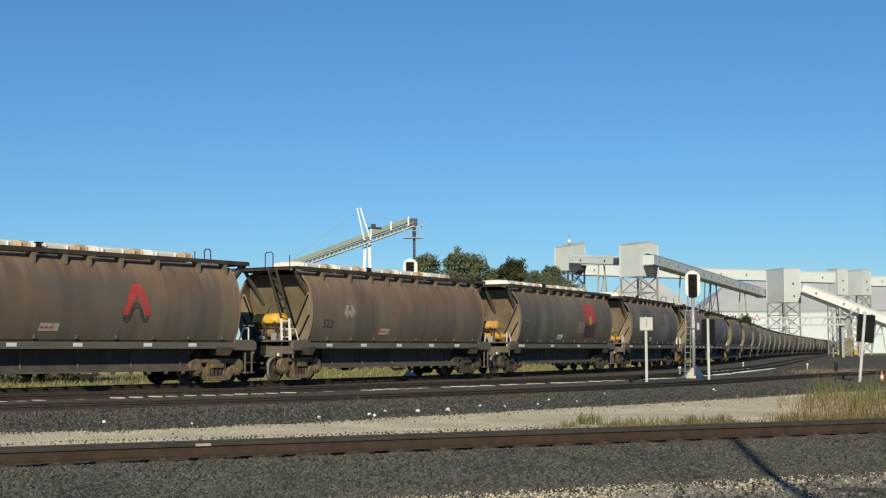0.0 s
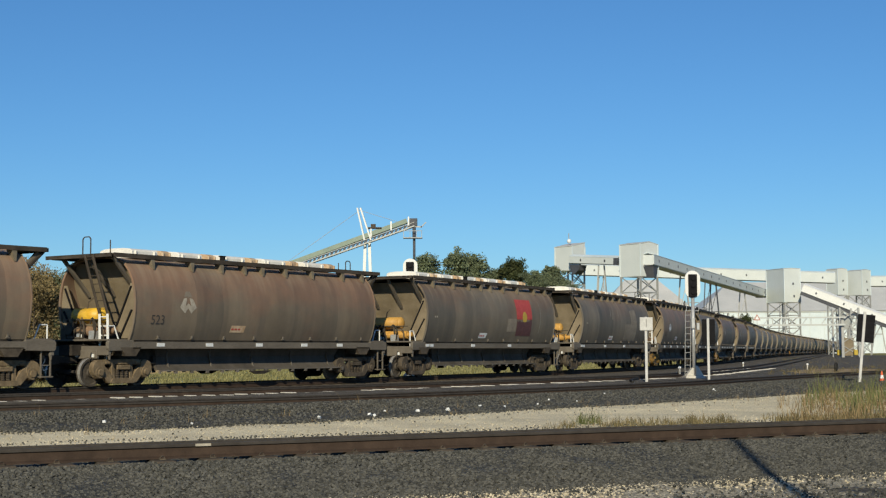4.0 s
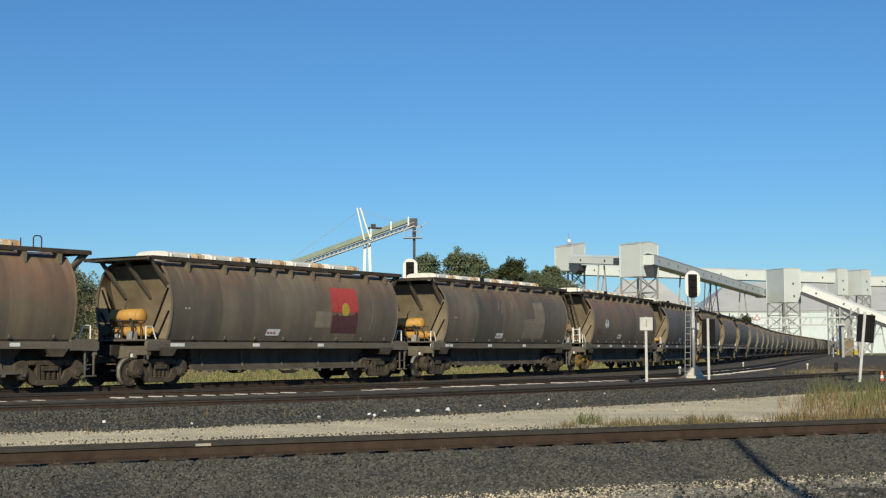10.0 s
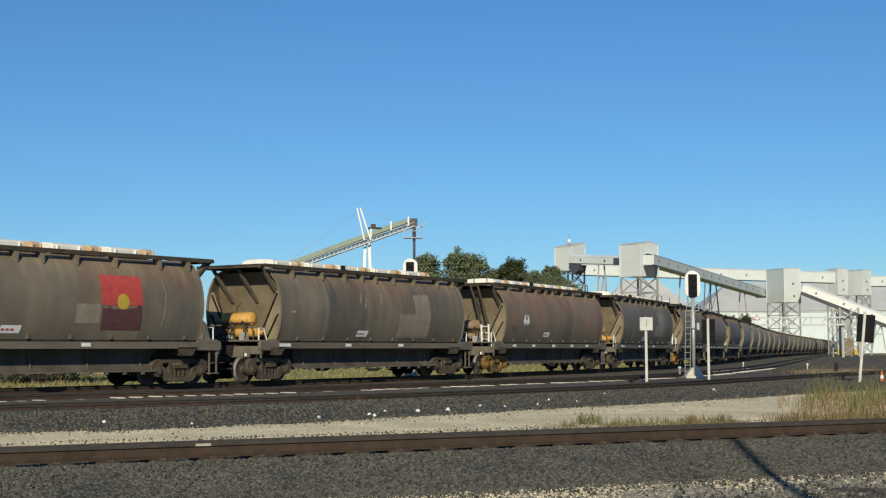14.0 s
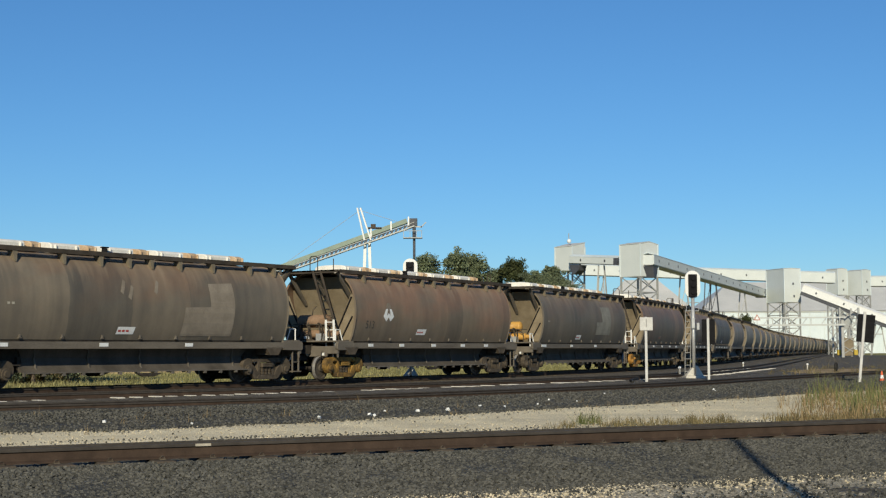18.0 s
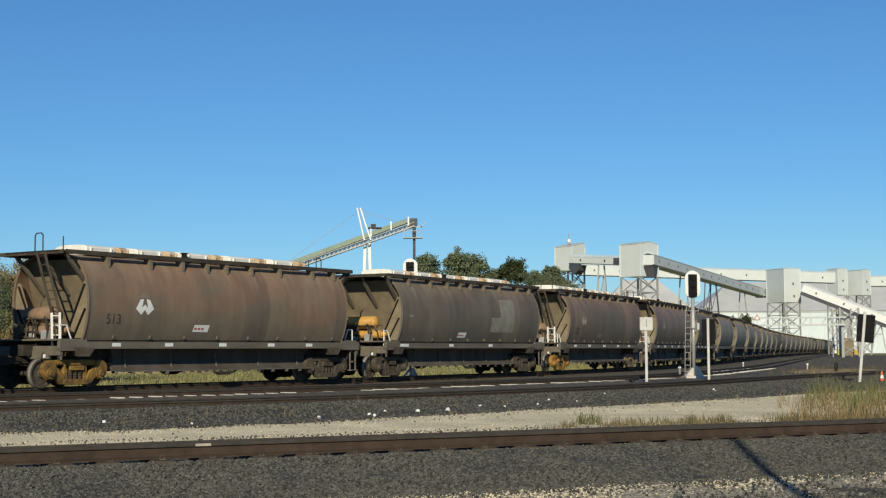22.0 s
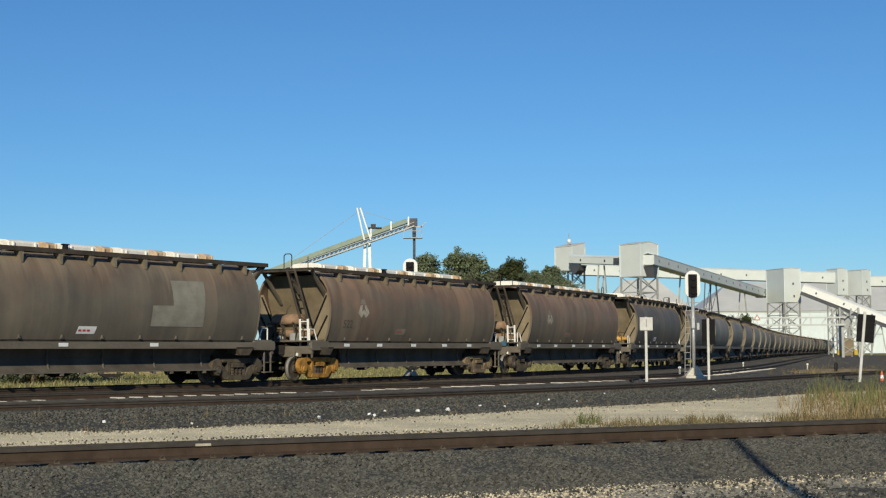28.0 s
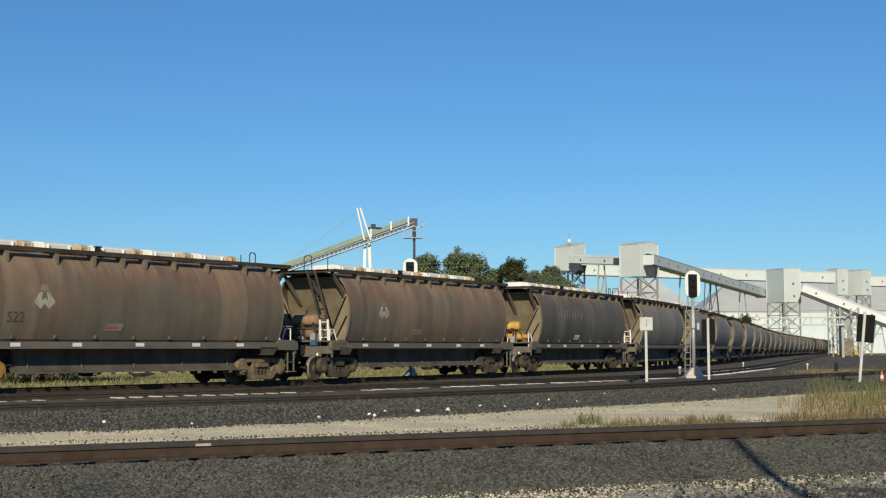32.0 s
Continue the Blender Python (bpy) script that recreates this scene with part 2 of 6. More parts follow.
def stones(name, c0, c1, scale, dist, rough=0.9, light=0.0):
    """Crushed stone: cells of slightly different tone with dark joints, over a broad stain."""
    m, t, b = mat_base(name, rough)
    tc = nd(t, "ShaderNodeTexCoord")
    vor = nd(t, "ShaderNodeTexVoronoi")
    vor.inputs["Scale"].default_value = scale
    t.links.new(tc.outputs["Object"], vor.inputs["Vector"])
    sep = nd(t, "ShaderNodeSeparateColor")
    t.links.new(vor.outputs["Color"], sep.inputs[0])
    big = nd(t, "ShaderNodeTexNoise")
    big.inputs["Scale"].default_value = 0.6
    big.inputs["Detail"].default_value = 6.0
    t.links.new(tc.outputs["Object"], big.inputs["Vector"])
    col = ramp(t, sep.outputs[0], 0.0, 1.0, c0, c1).outputs[0]
    gaps = ramp(t, vor.outputs["Distance"], 0.25, 0.75, (1.1, 1.1, 1.1), (0.45 + light, 0.45 + light, 0.45 + light)).outputs[0]
    col = mix(t, 0.8, col, gaps, 'MULTIPLY')
    tone = ramp(t, big.outputs[0], 0.3, 0.7, (0.8, 0.8, 0.8), (1.18, 1.16, 1.12)).outputs[0]
    t.links.new(mix(t, 1.0, col, tone, 'MULTIPLY'), b.inputs["Base Color"])
    inv = nd(t, "ShaderNodeMath", op='SUBTRACT')
    inv.inputs[0].default_value = 1.0
    t.links.new(vor.outputs["Distance"], inv.inputs[1])
    bump(t, b, inv.outputs[0], 0.9, dist)
    return m


BALLAST = stones("blue_grey_ballast", (0.05, 0.049, 0.043), (0.13, 0.126, 0.11), 24.0, 0.025)
BALLAST_DARK = stones("brown_grey_ballast", (0.085, 0.077, 0.066), (0.18, 0.165, 0.142), 14.0, 0.03)
PALE_GRAVEL = stones("pale_limestone_gravel", (0.52, 0.455, 0.31), (0.82, 0.73, 0.52), 42.0, 0.006, light=0.45)
VERGE_GRAVEL = stones("speckled_limestone_gravel", (0.18, 0.16, 0.12), (0.70, 0.625, 0.47), 28.0, 0.025)


def stone_pieces(name, c0, c1):
    m, t, b = mat_base(name, 0.9)
    geo = nd(t, "ShaderNodeNewGeometry")
    n = noise_tex(t, coords(t, (1, 1, 1), False), 60.0, 3.0)
    col = ramp(t, geo.outputs["Random Per Island"], 0.0, 1.0, c0, c1).outputs[0]
    tone = ramp(t, n.outputs[0], 0.3, 0.7, (0.8, 0.8, 0.8), (1.15, 1.15, 1.15)).outputs[0]
    t.links.new(mix(t, 1.0, col, tone, 'MULTIPLY'), b.inputs["Base Color"])
    return m


STONE_BLUE = stone_pieces("loose_ballast_stone", (0.042, 0.042, 0.037), (0.125, 0.122, 0.108))
STONE_PALE = stone_pieces("loose_pale_stone", (0.40, 0.35, 0.25), (0.62, 0.55, 0.41))


def ground_mat():
    m, t, b = mat_base("dry_earth_and_grass", 0.95)
    tc = nd(t, "ShaderNodeTexCoord")
    a = nd(t, "ShaderNodeTexNoise")
    a.inputs["Scale"].default_value, a.inputs["Detail"].default_value = 0.12, 8.0
    f = nd(t, "ShaderNodeTexNoise")
    f.inputs["Scale"].default_value, f.inputs["Detail"].default_value = 9.0, 5.0
    for n in (a, f):
        t.links.new(tc.outputs["Object"], n.inputs["Vector"])
    col = ramp(t, a.outputs[0], 0.35, 0.65, (0.26, 0.215, 0.105), (0.24, 0.25, 0.08)).outputs[0]
    tone = ramp(t, f.outputs[0], 0.3, 0.7, (0.6, 0.6, 0.6), (1.3, 1.3, 1.25)).outputs[0]
    t.links.new(mix(t, 1.0, col, tone, 'MULTIPLY'), b.inputs["Base Color"])
    bump(t, b, f.outputs[0], 0.6, 0.05)
    return m


EARTH = ground_mat()
BANK_SOIL = mottled("dry_tan_bank", (0.24, 0.18, 0.10), (0.36, 0.275, 0.16), 0.5, 0.95, 0, 6.0, 0.6, 0.1)


# ---- mesh helpers ----
def box(bm, c, s, m=None):
    vs = bmesh.ops.create_cube(bm, size=1.0, matrix=(m or Matrix()) @ Matrix.Translation(c) @ Matrix.Diagonal((*s, 1)))["verts"]
    return vs


def span(a, b):
    """A frame at a whose x axis runs to b, with y level."""
    a, b = Vector(a), Vector(b)
    x = (b - a).normalized()
    y = Vector((0, 0, 1)).cross(x)
    y = y.normalized() if y.length > 1e-4 else Vector((0, 1, 0))
    z = x.cross(y)
    return Matrix.Translation((a + b) / 2) @ Matrix((x, y, z)).transposed().to_4x4(), (b - a).length


def beam(bm, a, b, w, h):
    m, n = span(a, b)
    box(bm, (0, 0, 0), (n, w, h), m)


def rod(bm, a, b, r, n=8, r2=None):
    m, length = span(a, b)
    bmesh.ops.create_cone(bm, cap_ends=True, segments=n, radius1=r, radius2=r if r2 is None else r2, depth=length,
                          matrix=m @ pose(0, 0, 0, 0, 90, 0))


def prism(bm, outline, axis, lo, hi):
    """An outline in the two other axes, drawn out from lo to hi."""
    def at(p, d):
        return (d, p[0], p[1]) if axis == "x" else (p[0], d, p[1]) if axis == "y" else (p[0], p[1], d)
    a = [bm.verts.new(at(p, lo)) for p in outline]
    b = [bm.verts.new(at(p, hi)) for p in outline]
    n = len(a)
    bm.faces.new(a[::-1])
    bm.faces.new(b)
    for i in range(n):
        bm.faces.new((a[i], a[(i + 1) % n], b[(i + 1) % n], b[i]))
    bmesh.ops.recalc_face_normals(bm, faces=bm.faces[:])


def mesh_from(name, bm, material, smooth=False, bevel=0.0):
    if bevel:
        bmesh.ops.bevel(bm, geom=bm.edges[:], offset=bevel, segments=1, affect='EDGES', clamp_overlap=True)
    me = bpy.data.meshes.new(name)
    bm.to_mesh(me)
    bm.free()
    me.materials.append(material)
    if smooth:
        me.shade_smooth()
    return me


def part(name, bm, material, parent, label="", at=None, smooth=False, bevel=0.0):
    ob = new(name, mesh_from(name, bm, material, smooth, bevel) if isinstance(bm, bmesh.types.BMesh) else bm)
    ob.parent = parent
    if at is not None:
        ob.matrix_local = at
    if label:
        ob["label"] = label
    return ob


def thing(name, label, category, at=None, group="", kind=""):
    ob = tagged(new(name), label, category, group, kind)
    ob.empty_display_size = 0.2
    if at is not None:
        ob.matrix_world = at
    return ob


def solid(name, bm, material, label, category, at=None, group="", kind="", smooth=False, bevel=0.0):
    ob = tagged(new(name, mesh_from(name, bm, material, smooth, bevel)), label, category, group, kind)
    if at is not None:
        ob.matrix_world = at
    return ob


# ---- the train's line ----
BEND_AT = (-90, -40, 0, 30, 60, 100, 160, 300)
BEND = (0, -0.00424, -0.004784, -0.005372, 0.00003, -0.000645, 0.000488, 0.00002)


def integrate_line():
    """The near flank of the train in plan, by its distance along the line and its bend."""
    s = np.arange(-200, 560, 0.5)
    k = np.interp(s, BEND_AT, BEND)
    h = np.concatenate([[0], np.cumsum((k[1:] + k[:-1]) * 0.25)])
    i = int(np.argmin(abs(s)))
    h += 0.51885 - h[i]
    x = np.concatenate([[0], np.cumsum((np.sin(h[1:]) + np.sin(h[:-1])) * 0.25)])
    y = np.concatenate([[0], np.cumsum((np.cos(h[1:]) + np.cos(h[:-1])) * 0.25)])
    return s, x - x[i] + 0.6337, y - y[i] + 62.244, h


LINE_S, LINE_X, LINE_Y, LINE_H = integrate_line()
HALF = 1.30


def on_line(s, off=HALF, z=0.0):
    """A point off metres beyond the near flank, and the heading there."""
    h = float(np.interp(s, LINE_S, LINE_H))
    x, y = float(np.interp(s, LINE_S, LINE_X)), float(np.interp(s, LINE_S, LINE_Y))
    return Vector((x - math.cos(h) * off, y + math.sin(h) * off, z)), h


RUN_T = np.arange(0, 33, 4.0)
RUN_S = np.array((6.153, -2.863, -12.951, -24.035, -36.237, -49.449, -63.629, -78.693, -94.645))


def run_fit():
    """Second derivatives of the smooth curve through the train's places."""
    n = len(RUN_T)
    a, b = np.zeros((n, n)), np.zeros(n)
    a[0, 0], a[0, 1], a[-1, -1], a[-1, -2] = 1, -1, 1, -1
    for i in range(1, n - 1):
        a[i, i - 1:i + 2] = 4, 16, 4
        b[i] = 6 * (RUN_S[i + 1] - 2 * RUN_S[i] + RUN_S[i - 1]) / 4
    return np.linalg.solve(a, b)


RUN_C = run_fit()


def run(t):
    """How far along the line the reference wagon's front corner stands."""
    i = min(int(t // 4), 7)
    a, c = (RUN_T[i + 1] - t) / 4, (t - RUN_T[i]) / 4
    return a * RUN_S[i] + c * RUN_S[i + 1] + ((a ** 3 - a) * RUN_C[i] + (c ** 3 - c) * RUN_C[i + 1]) * 16 / 6


WAGON_PITCH = 17.255
PIVOT_F, PIVOT_R = 6.58, 5.95
SLACK = {-2: 0.171, -1: 0.094, 0: -0.023, 1: -0.086, 2: -0.031, 3: -0.229, 4: -0.209, 5: -0.251}


def wagon_pose(s_front):
    a, _ = on_line(s_front + 6.62 - PIVOT_F, HALF + 0.315)
    b, _ = on_line(s_front + 6.62 + PIVOT_R, HALF + 0.315)
    d = b - a
    mid = a + d * (PIVOT_F / (PIVOT_F + PIVOT_R))
    return Matrix.Translation(mid) @ Matrix.Rotation(math.atan2(d.y, d.x), 4, 'Z')


# ---- other lines in plan ----
def smooth_path(points, step=0.5):
    """A smooth curve through a few plan points, as evenly spaced places."""
    p = [Vector((*q, 0)) for q in points]
    p = [2 * p[0] - p[1]] + p + [2 * p[-1] - p[-2]]
    out = []
    for i in range(1, len(p) - 2):
        n = max(2, int((p[i + 1] - p[i]).length / step))
        for j in range(n):
            u = j / n
            out.append(0.5 * (2 * p[i] + (p[i + 1] - p[i - 1]) * u + (2 * p[i - 1] - 5 * p[i] + 4 * p[i + 1] - p[i + 2]) * u * u
                              + (3 * p[i] - p[i - 1] - 3 * p[i + 1] + p[i + 2]) * u ** 3))
    out.append(p[-2])
    return out


def normals(path):
    """The level unit vector to the left of each place."""
    res = []
    for i in range(len(path)):
        d = path[min(i + 1, len(path) - 1)] - path[max(i - 1, 0)]
        d.normalize()
        res.append(Vector((-d.y, d.x, 0)))
    return res


def loft(path, profile, closed=False, jitter=0.0):
    """A bmesh of one profile (offset to the left, height) along a path."""
    bm = bmesh.new()
    nor = normals(path)
    rows = []
    for p, n in zip(path, nor):
        rows.append([bm.verts.new(p + n * (o + random.uniform(-jitter, jitter)) + Vector((0, 0, z + random.uniform(-jitter, jitter) * 0.4))) for o, z in profile])
    m = len(profile)
    for a, b in zip(rows, rows[1:]):
        for j in range(m if closed else m - 1):
            k = (j + 1) % m
            bm.faces.new((a[j], b[j], b[k], a[k]))
    if closed:
        bm.faces.new(rows[0][::-1])
        bm.faces.new(rows[-1])
    bmesh.ops.recalc_face_normals(bm, faces=bm.faces[:])
    return bm


def rail_profile(off, top):
    """A flat-bottomed rail, 0.17 m high."""
    half = [(0.073, -0.170), (0.073, -0.158), (0.012, -0.138), (0.010, -0.050), (0.035, -0.038), (0.036, -0.008), (0.028, 0.0)]
    return [(off + a, top + b) for a, b in half] + [(off - a, top + b) for a, b in half[::-1]]


def along(path, step, start=0.0):
    """Places and headings at even distances along a path."""
    out, todo = [], start
    for a, b in zip(path, path[1:]):
        d = (b - a).length
        while todo <= d:
            out.append((a.lerp(b, todo / d), math.degrees(math.atan2(b.y - a.y, b.x - a.x))))
            todo += step
        todo -= d
    return out


# ---- ground, beds and tracks ----
def sheet(lines, n, wobble=()):
    """A surface across several plan lines (path, left offset, height), each cut into n steps."""
    bm = bmesh.new()
    rows = []
    for i, (path, off, z) in enumerate(lines):
        nor = normals(path)
        row = []
        for j in range(n + 1):
            f = j / n * (len(path) - 1)
            a = min(int(f), len(path) - 2)
            p = path[a].lerp(path[a + 1], f - a) + nor[a] * off
            w = wobble[i] if wobble else 0.0
            if w:
                p = p + nor[a] * w * (noise.noise(p * 0.7) + 0.6 * noise.noise(p * 2.7))
            row.append(bm.verts.new((p.x, p.y, z + 0.02 * noise.noise(p * 1.3))))
        rows.append(row)
    for a, b in zip(rows, rows[1:]):
        for j in range(n):
            bm.faces.new((a[j], a[j + 1], b[j + 1], b[j]))
    bmesh.ops.recalc_face_normals(bm, faces=bm.faces[:])
    if sum(f.normal.z for f in bm.faces) < 0:
        bmesh.ops.reverse_faces(bm, faces=bm.faces[:])
    return bm


PATH_C = [on_line(s, HALF)[0] for s in np.arange(-110, 480, 2.0)]
PATH_A = [Vector((x, 18.06 + 0.475 * x, 0)) for x in np.arange(-38, 62, 0.5)]
PATH_B = smooth_path([(-18, 26.5), (-10.4, 32.9), (-3.2, 38.3), (3.7, 45.3), (10.0, 53.7), (15.3, 62.9), (28, 83), (50, 114), (95, 170)])
PATH_M = smooth_path([on_line(-50, -2.9)[0].xy, on_line(-34, -2.9)[0].xy, (-11.8, 38.6), (-3.8, 46.5), (6, 59.0), (12.8, 70.2), (19, 86.6), (27, 111), (52, 197), (75, 276), (104, 376)])
PATH_G = smooth_path([(-22, 17.5), (-14, 21.6), (-7.9, 25.2), (-4.1, 27.3), (0, 31.5), (3.0, 35.0), (6.4, 38.7), (10.7, 44.0), (15.6, 49.6), (30, 65), (60, 96), (110, 143)])

bm = bmesh.new()
bmesh.ops.create_grid(bm, x_segments=120, y_segments=120, size=2400)
for v in bm.verts:
    d = v.co.length
    v.co.z = -0.42
solid("ground", bm, EARTH, "flat dry earth and grass reaching to the horizon", "ground", kind="structure")

bm = sheet([(PATH_A, -26.0, -0.372), (PATH_A, -6.0, -0.365), (PATH_A, 0.5, -0.36), (PATH_A, 2.5, -0.355)], 200)
solid("gravel_verge", bm, VERGE_GRAVEL, "pale limestone gravel verge beside the near track", "gravel", kind="structure")
bm = sheet([(PATH_G, -9.0, -0.40), (PATH_G, -4.0, -0.36), (PATH_G, 0.5, -0.345), (PATH_G, 1.2, -0.35)], 200)
solid("gravel_strip", bm, PALE_GRAVEL, "pale gravel strip between the near tracks", "gravel", kind="structure")
bm = sheet([(PATH_G, 0.0, -0.35), (PATH_G, 0.6, -0.31), (PATH_B, -1.4, -0.27), (PATH_B, 0.8, -0.25), (PATH_B, 3.0, -0.26)], 260, (0.4, 0.3, 0, 0, 0))
solid("ballast_yard", bm, BALLAST, "dark blue-grey ballast apron of the yard tracks", "ballast", kind="structure")
bm = sheet([(PATH_B, 2.6, -0.262), (PATH_M, -0.8, -0.26), (PATH_M, 0.1, -0.235), (PATH_M, 2.6, -0.235), (PATH_M, 4.2, -0.30)], 260)
solid("ballast_middle", bm, BALLAST_DARK, "brown-grey ballast under the middle track", "ballast", kind="structure")
bm = bmesh.new()
bmesh.ops.create_grid(bm, x_segments=40, y_segments=40, size=1)
for v in bm.verts:
    r = min(1.0, v.co.xy.length + 0.25 * noise.noise(v.co * 3.0))
    v.co = (25.0 + 4.2 * v.co.x + 3.2 * v.co.y, 88 + 13.0 * v.co.y, -0.36 + 0.17 * (1 - r ** 3) + 0.02 * noise.noise(v.co * 9.0))
solid("dirt_apron", bm, BANK_SOIL, "pale sandy dirt between the yard tracks", "ground", kind="structure", smooth=True)
bm = loft(PATH_C, [(-3.2, -0.40), (-2.0, -0.27), (-1.4, -0.20), (1.5, -0.20), (2.4, -0.36), (2.7, -0.43)], jitter=0.03)
solid("ballast_main", bm, BALLAST_DARK, "brown-grey ballast bed under the grain train", "ballast", kind="structure")
bm = loft(PATH_A, [(-3.9, -0.38), (-3.0, -0.345), (-2.0, -0.29), (-0.55, -0.20), (-0.22, -0.205), (0.25, -0.235), (0.7, -0.215), (1.7, -0.25), (2.1, -0.30), (2.5, -0.37)], jitter=0.05)
solid("ballast_near", bm, BALLAST, "dark blue-grey ballast bed of the near track", "ballast", kind="structure")


bm = bmesh.new()
bmesh.ops.create_grid(bm, x_segments=40, y_segments=40, size=1)
for v in bm.verts:
    v.co = (5.9 + 2.4 * v.co.x, 13.6 + 0.475 * v.co.x + 1.5 * v.co.y + 0.35 * noise.noise(v.co * 2.3), -0.338 - 0.06 * max(abs(v.co.x), abs(v.co.y)) ** 4 + 0.018 * noise.noise(v.co * 6.0) + 0.012 * noise.noise(v.co * 17.0))
solid("dirt_patch", bm, BALLAST_DARK, "dark dirt and stones beside the near track", "ground", kind="structure", smooth=True)


def rail_pair(name, path, near, gauge, top, cant, label):
    t = thing(name, label, "track", kind="structure")
    for off, z in ((near, top), (near + gauge, top - cant)):
        r = part("rail", loft(path, rail_profile(off, z), True), RAIL_RUST, t)
        r.data.materials.append(RAIL_DARK)
        for f in r.data.polygons:
            if f.center.z > z - 0.048:
                f.material_index = 1
    return t


TRACK_A = rail_pair("track_near", PATH_A, 0.036, 1.57, 0.0, 0.07, "rusty canted rails of the near track")
rail_pair("track_second", PATH_B, 0.0, 1.57, -0.15, 0.0, "dark rails sunk in ballast of the second track")
TRACK_M = rail_pair("track_middle", PATH_M, 0.50, 1.57, -0.08, 0.0, "dark rails of the middle track on pale sleepers")
TRACK_C = rail_pair("track_main", PATH_C, -0.42, 1.47, 0.0, 0.0, "rails of the main track that carry the grain train")


def sleepers(parent, path, mid, length, top, step, lo, hi, material, name="sleeper", drop=0.0):
    bm = bmesh.new()
    box(bm, (0, 0, -0.06), (0.24, length, 0.12))
    me = mesh_from(name, bm, material, bevel=0.015)
    for p, deg in along(path, step):
        if lo < p.x < hi:
            m = Matrix.Translation((p.x, p.y, top)) @ Matrix.Rotation(radians(deg), 4, 'Z') @ Matrix.Translation((random.uniform(-0.03, 0.03), mid + random.uniform(-0.1, 0.1), drop * random.uniform(-1, 0.25))) @ Matrix.Rotation(radians(random.uniform(-2, 2)), 4, 'Z')
            part(name, me, None, parent, at=m)


# ---- the grain wagons ----
BROAD = 1.229
SECTION = [(BROAD * y, z) for y, z in ((1.24, 1.50), (1.33, 1.75), (1.40, 2.05), (1.45, 2.4), (1.465, 2.75), (1.43, 3.12), (1.35, 3.48), (1.22, 3.79), (1.03, 4.03), (0.72, 4.17), (0.36, 4.24), (0, 4.26))]


def flank(z):
    return float(np.interp(z, [p[1] for p in SECTION], [p[0] for p in SECTION]))


def barrel():
    """The bulged shell, with a rolled rim at each end and faint weld lines."""
    bm = bmesh.new()
    ring = SECTION + [(-y, z) for y, z in SECTION[-2::-1]]
    xs = [-6.62, -6.58, -6.575] + [-5.85 + 1.28 * i for i in range(10)] + [6.455, 6.46, 6.50]
    rows = []
    for i, x in enumerate(xs):
        edge = 0.02 if i in (0, 1, len(xs) - 2, len(xs) - 1) else 0.0
        rows.append([bm.verts.new((x, y * (1 + edge / 1.4), z + (edge if z > 3.9 else 0))) for y, z in ring])
    inner = [[bm.verts.new((x, y * 0.965, z - (0.04 if z > 3.5 else 0))) for y, z in ring] for x in (-6.62, 6.50)]
    deep = [[bm.verts.new((x, y * 0.965, z - (0.04 if z > 3.5 else 0))) for y, z in ring] for x in (-4.0, 4.0)]
    for a, b in list(zip(rows, rows[1:])) + [(inner[0], rows[0]), (rows[-1], inner[1]), (deep[0], inner[0]), (inner[1], deep[1])]:
        for j in range(len(ring) - 1):
            bm.faces.new((a[j], a[j + 1], b[j + 1], b[j]))
    bmesh.ops.recalc_face_normals(bm, faces=bm.faces[:])
    return bm


def slope(side):
    """The folded slope sheet that closes an end of the hopper."""
    bm = bmesh.new()
    prof = [(-6.46, 4.06), (-5.75, 2.66), (-5.25, 1.50)]
    for (xa, za), (xb, zb) in zip(prof, prof[1:]):
        n = 4
        for d, flip in ((0, 1), (0.03, -1)):
            vs = []
            for k in range(n + 1):
                u = k / n
                x, z = xa + (xb - xa) * u, za + (zb - za) * u
                w = flank(z) * 0.962
                vs.append((bm.verts.new((side * -(x + d), -w, z)), bm.verts.new((side * -(x + d), w, z))))
            for p, q in zip(vs, vs[1:]):
                bm.faces.new((p[0], p[1], q[1], q[0]) if flip * side < 0 else (p[1], p[0], q[0], q[1]))
    return bm


def wing(side, hand):
    """The flat gusset between the shell's rim and the slope sheet."""
    bm = bmesh.new()
    outer = [(flank(z) * 0.97, z) for z in (1.56, 1.9, 2.3, 2.7, 3.05, 3.35)]
    outline = outer + [(1.50, 3.35), (0.92, 2.04), (0.92, 1.56)]
    prism(bm, [(hand * y, z) for y, z in outline], "x", side * 6.52, side * 6.55)
    return bm


# a stiffener rib, later coloured black for the shadow slot beside it
def wing_rib(side, hand, k):
    bm = bmesh.new()
    a, b = ((1.56, 3.25), (0.90, 1.95)) if k == 0 else ((1.60, 2.48), (1.06, 1.56))
    beam(bm, (side * 6.58, hand * a[0], a[1]), (side * 6.58, hand * b[0], b[1]), 0.05, 0.05)
    return bm


def decal(shape, material, parent, x0, z0, name, label="", lift=0.012):
    """A painted shape (x, z), laid on the near flank."""
    bm = bmesh.new()
    for poly in shape:
        bm.faces.new([bm.verts.new((x0 + x, 0, z0 + z)) for x, z in poly])
    for z in np.arange(1.6, 4.0, 0.12):
        bmesh.ops.bisect_plane(bm, geom=bm.verts[:] + bm.edges[:] + bm.faces[:], plane_co=(0, 0, z), plane_no=(0, 0, 1))
    for v in bm.verts:
        v.co.y = -flank(v.co.z) - lift
    bmesh.ops.recalc_face_normals(bm, faces=bm.faces[:])
    if sum(f.normal.y for f in bm.faces) > 0:
        bmesh.ops.reverse_faces(bm, faces=bm.faces[:])
    return part(name, bm, material, parent, label)


def rect(w, h):
    return [[(0, 0), (w, 0), (w, h), (0, h)]]


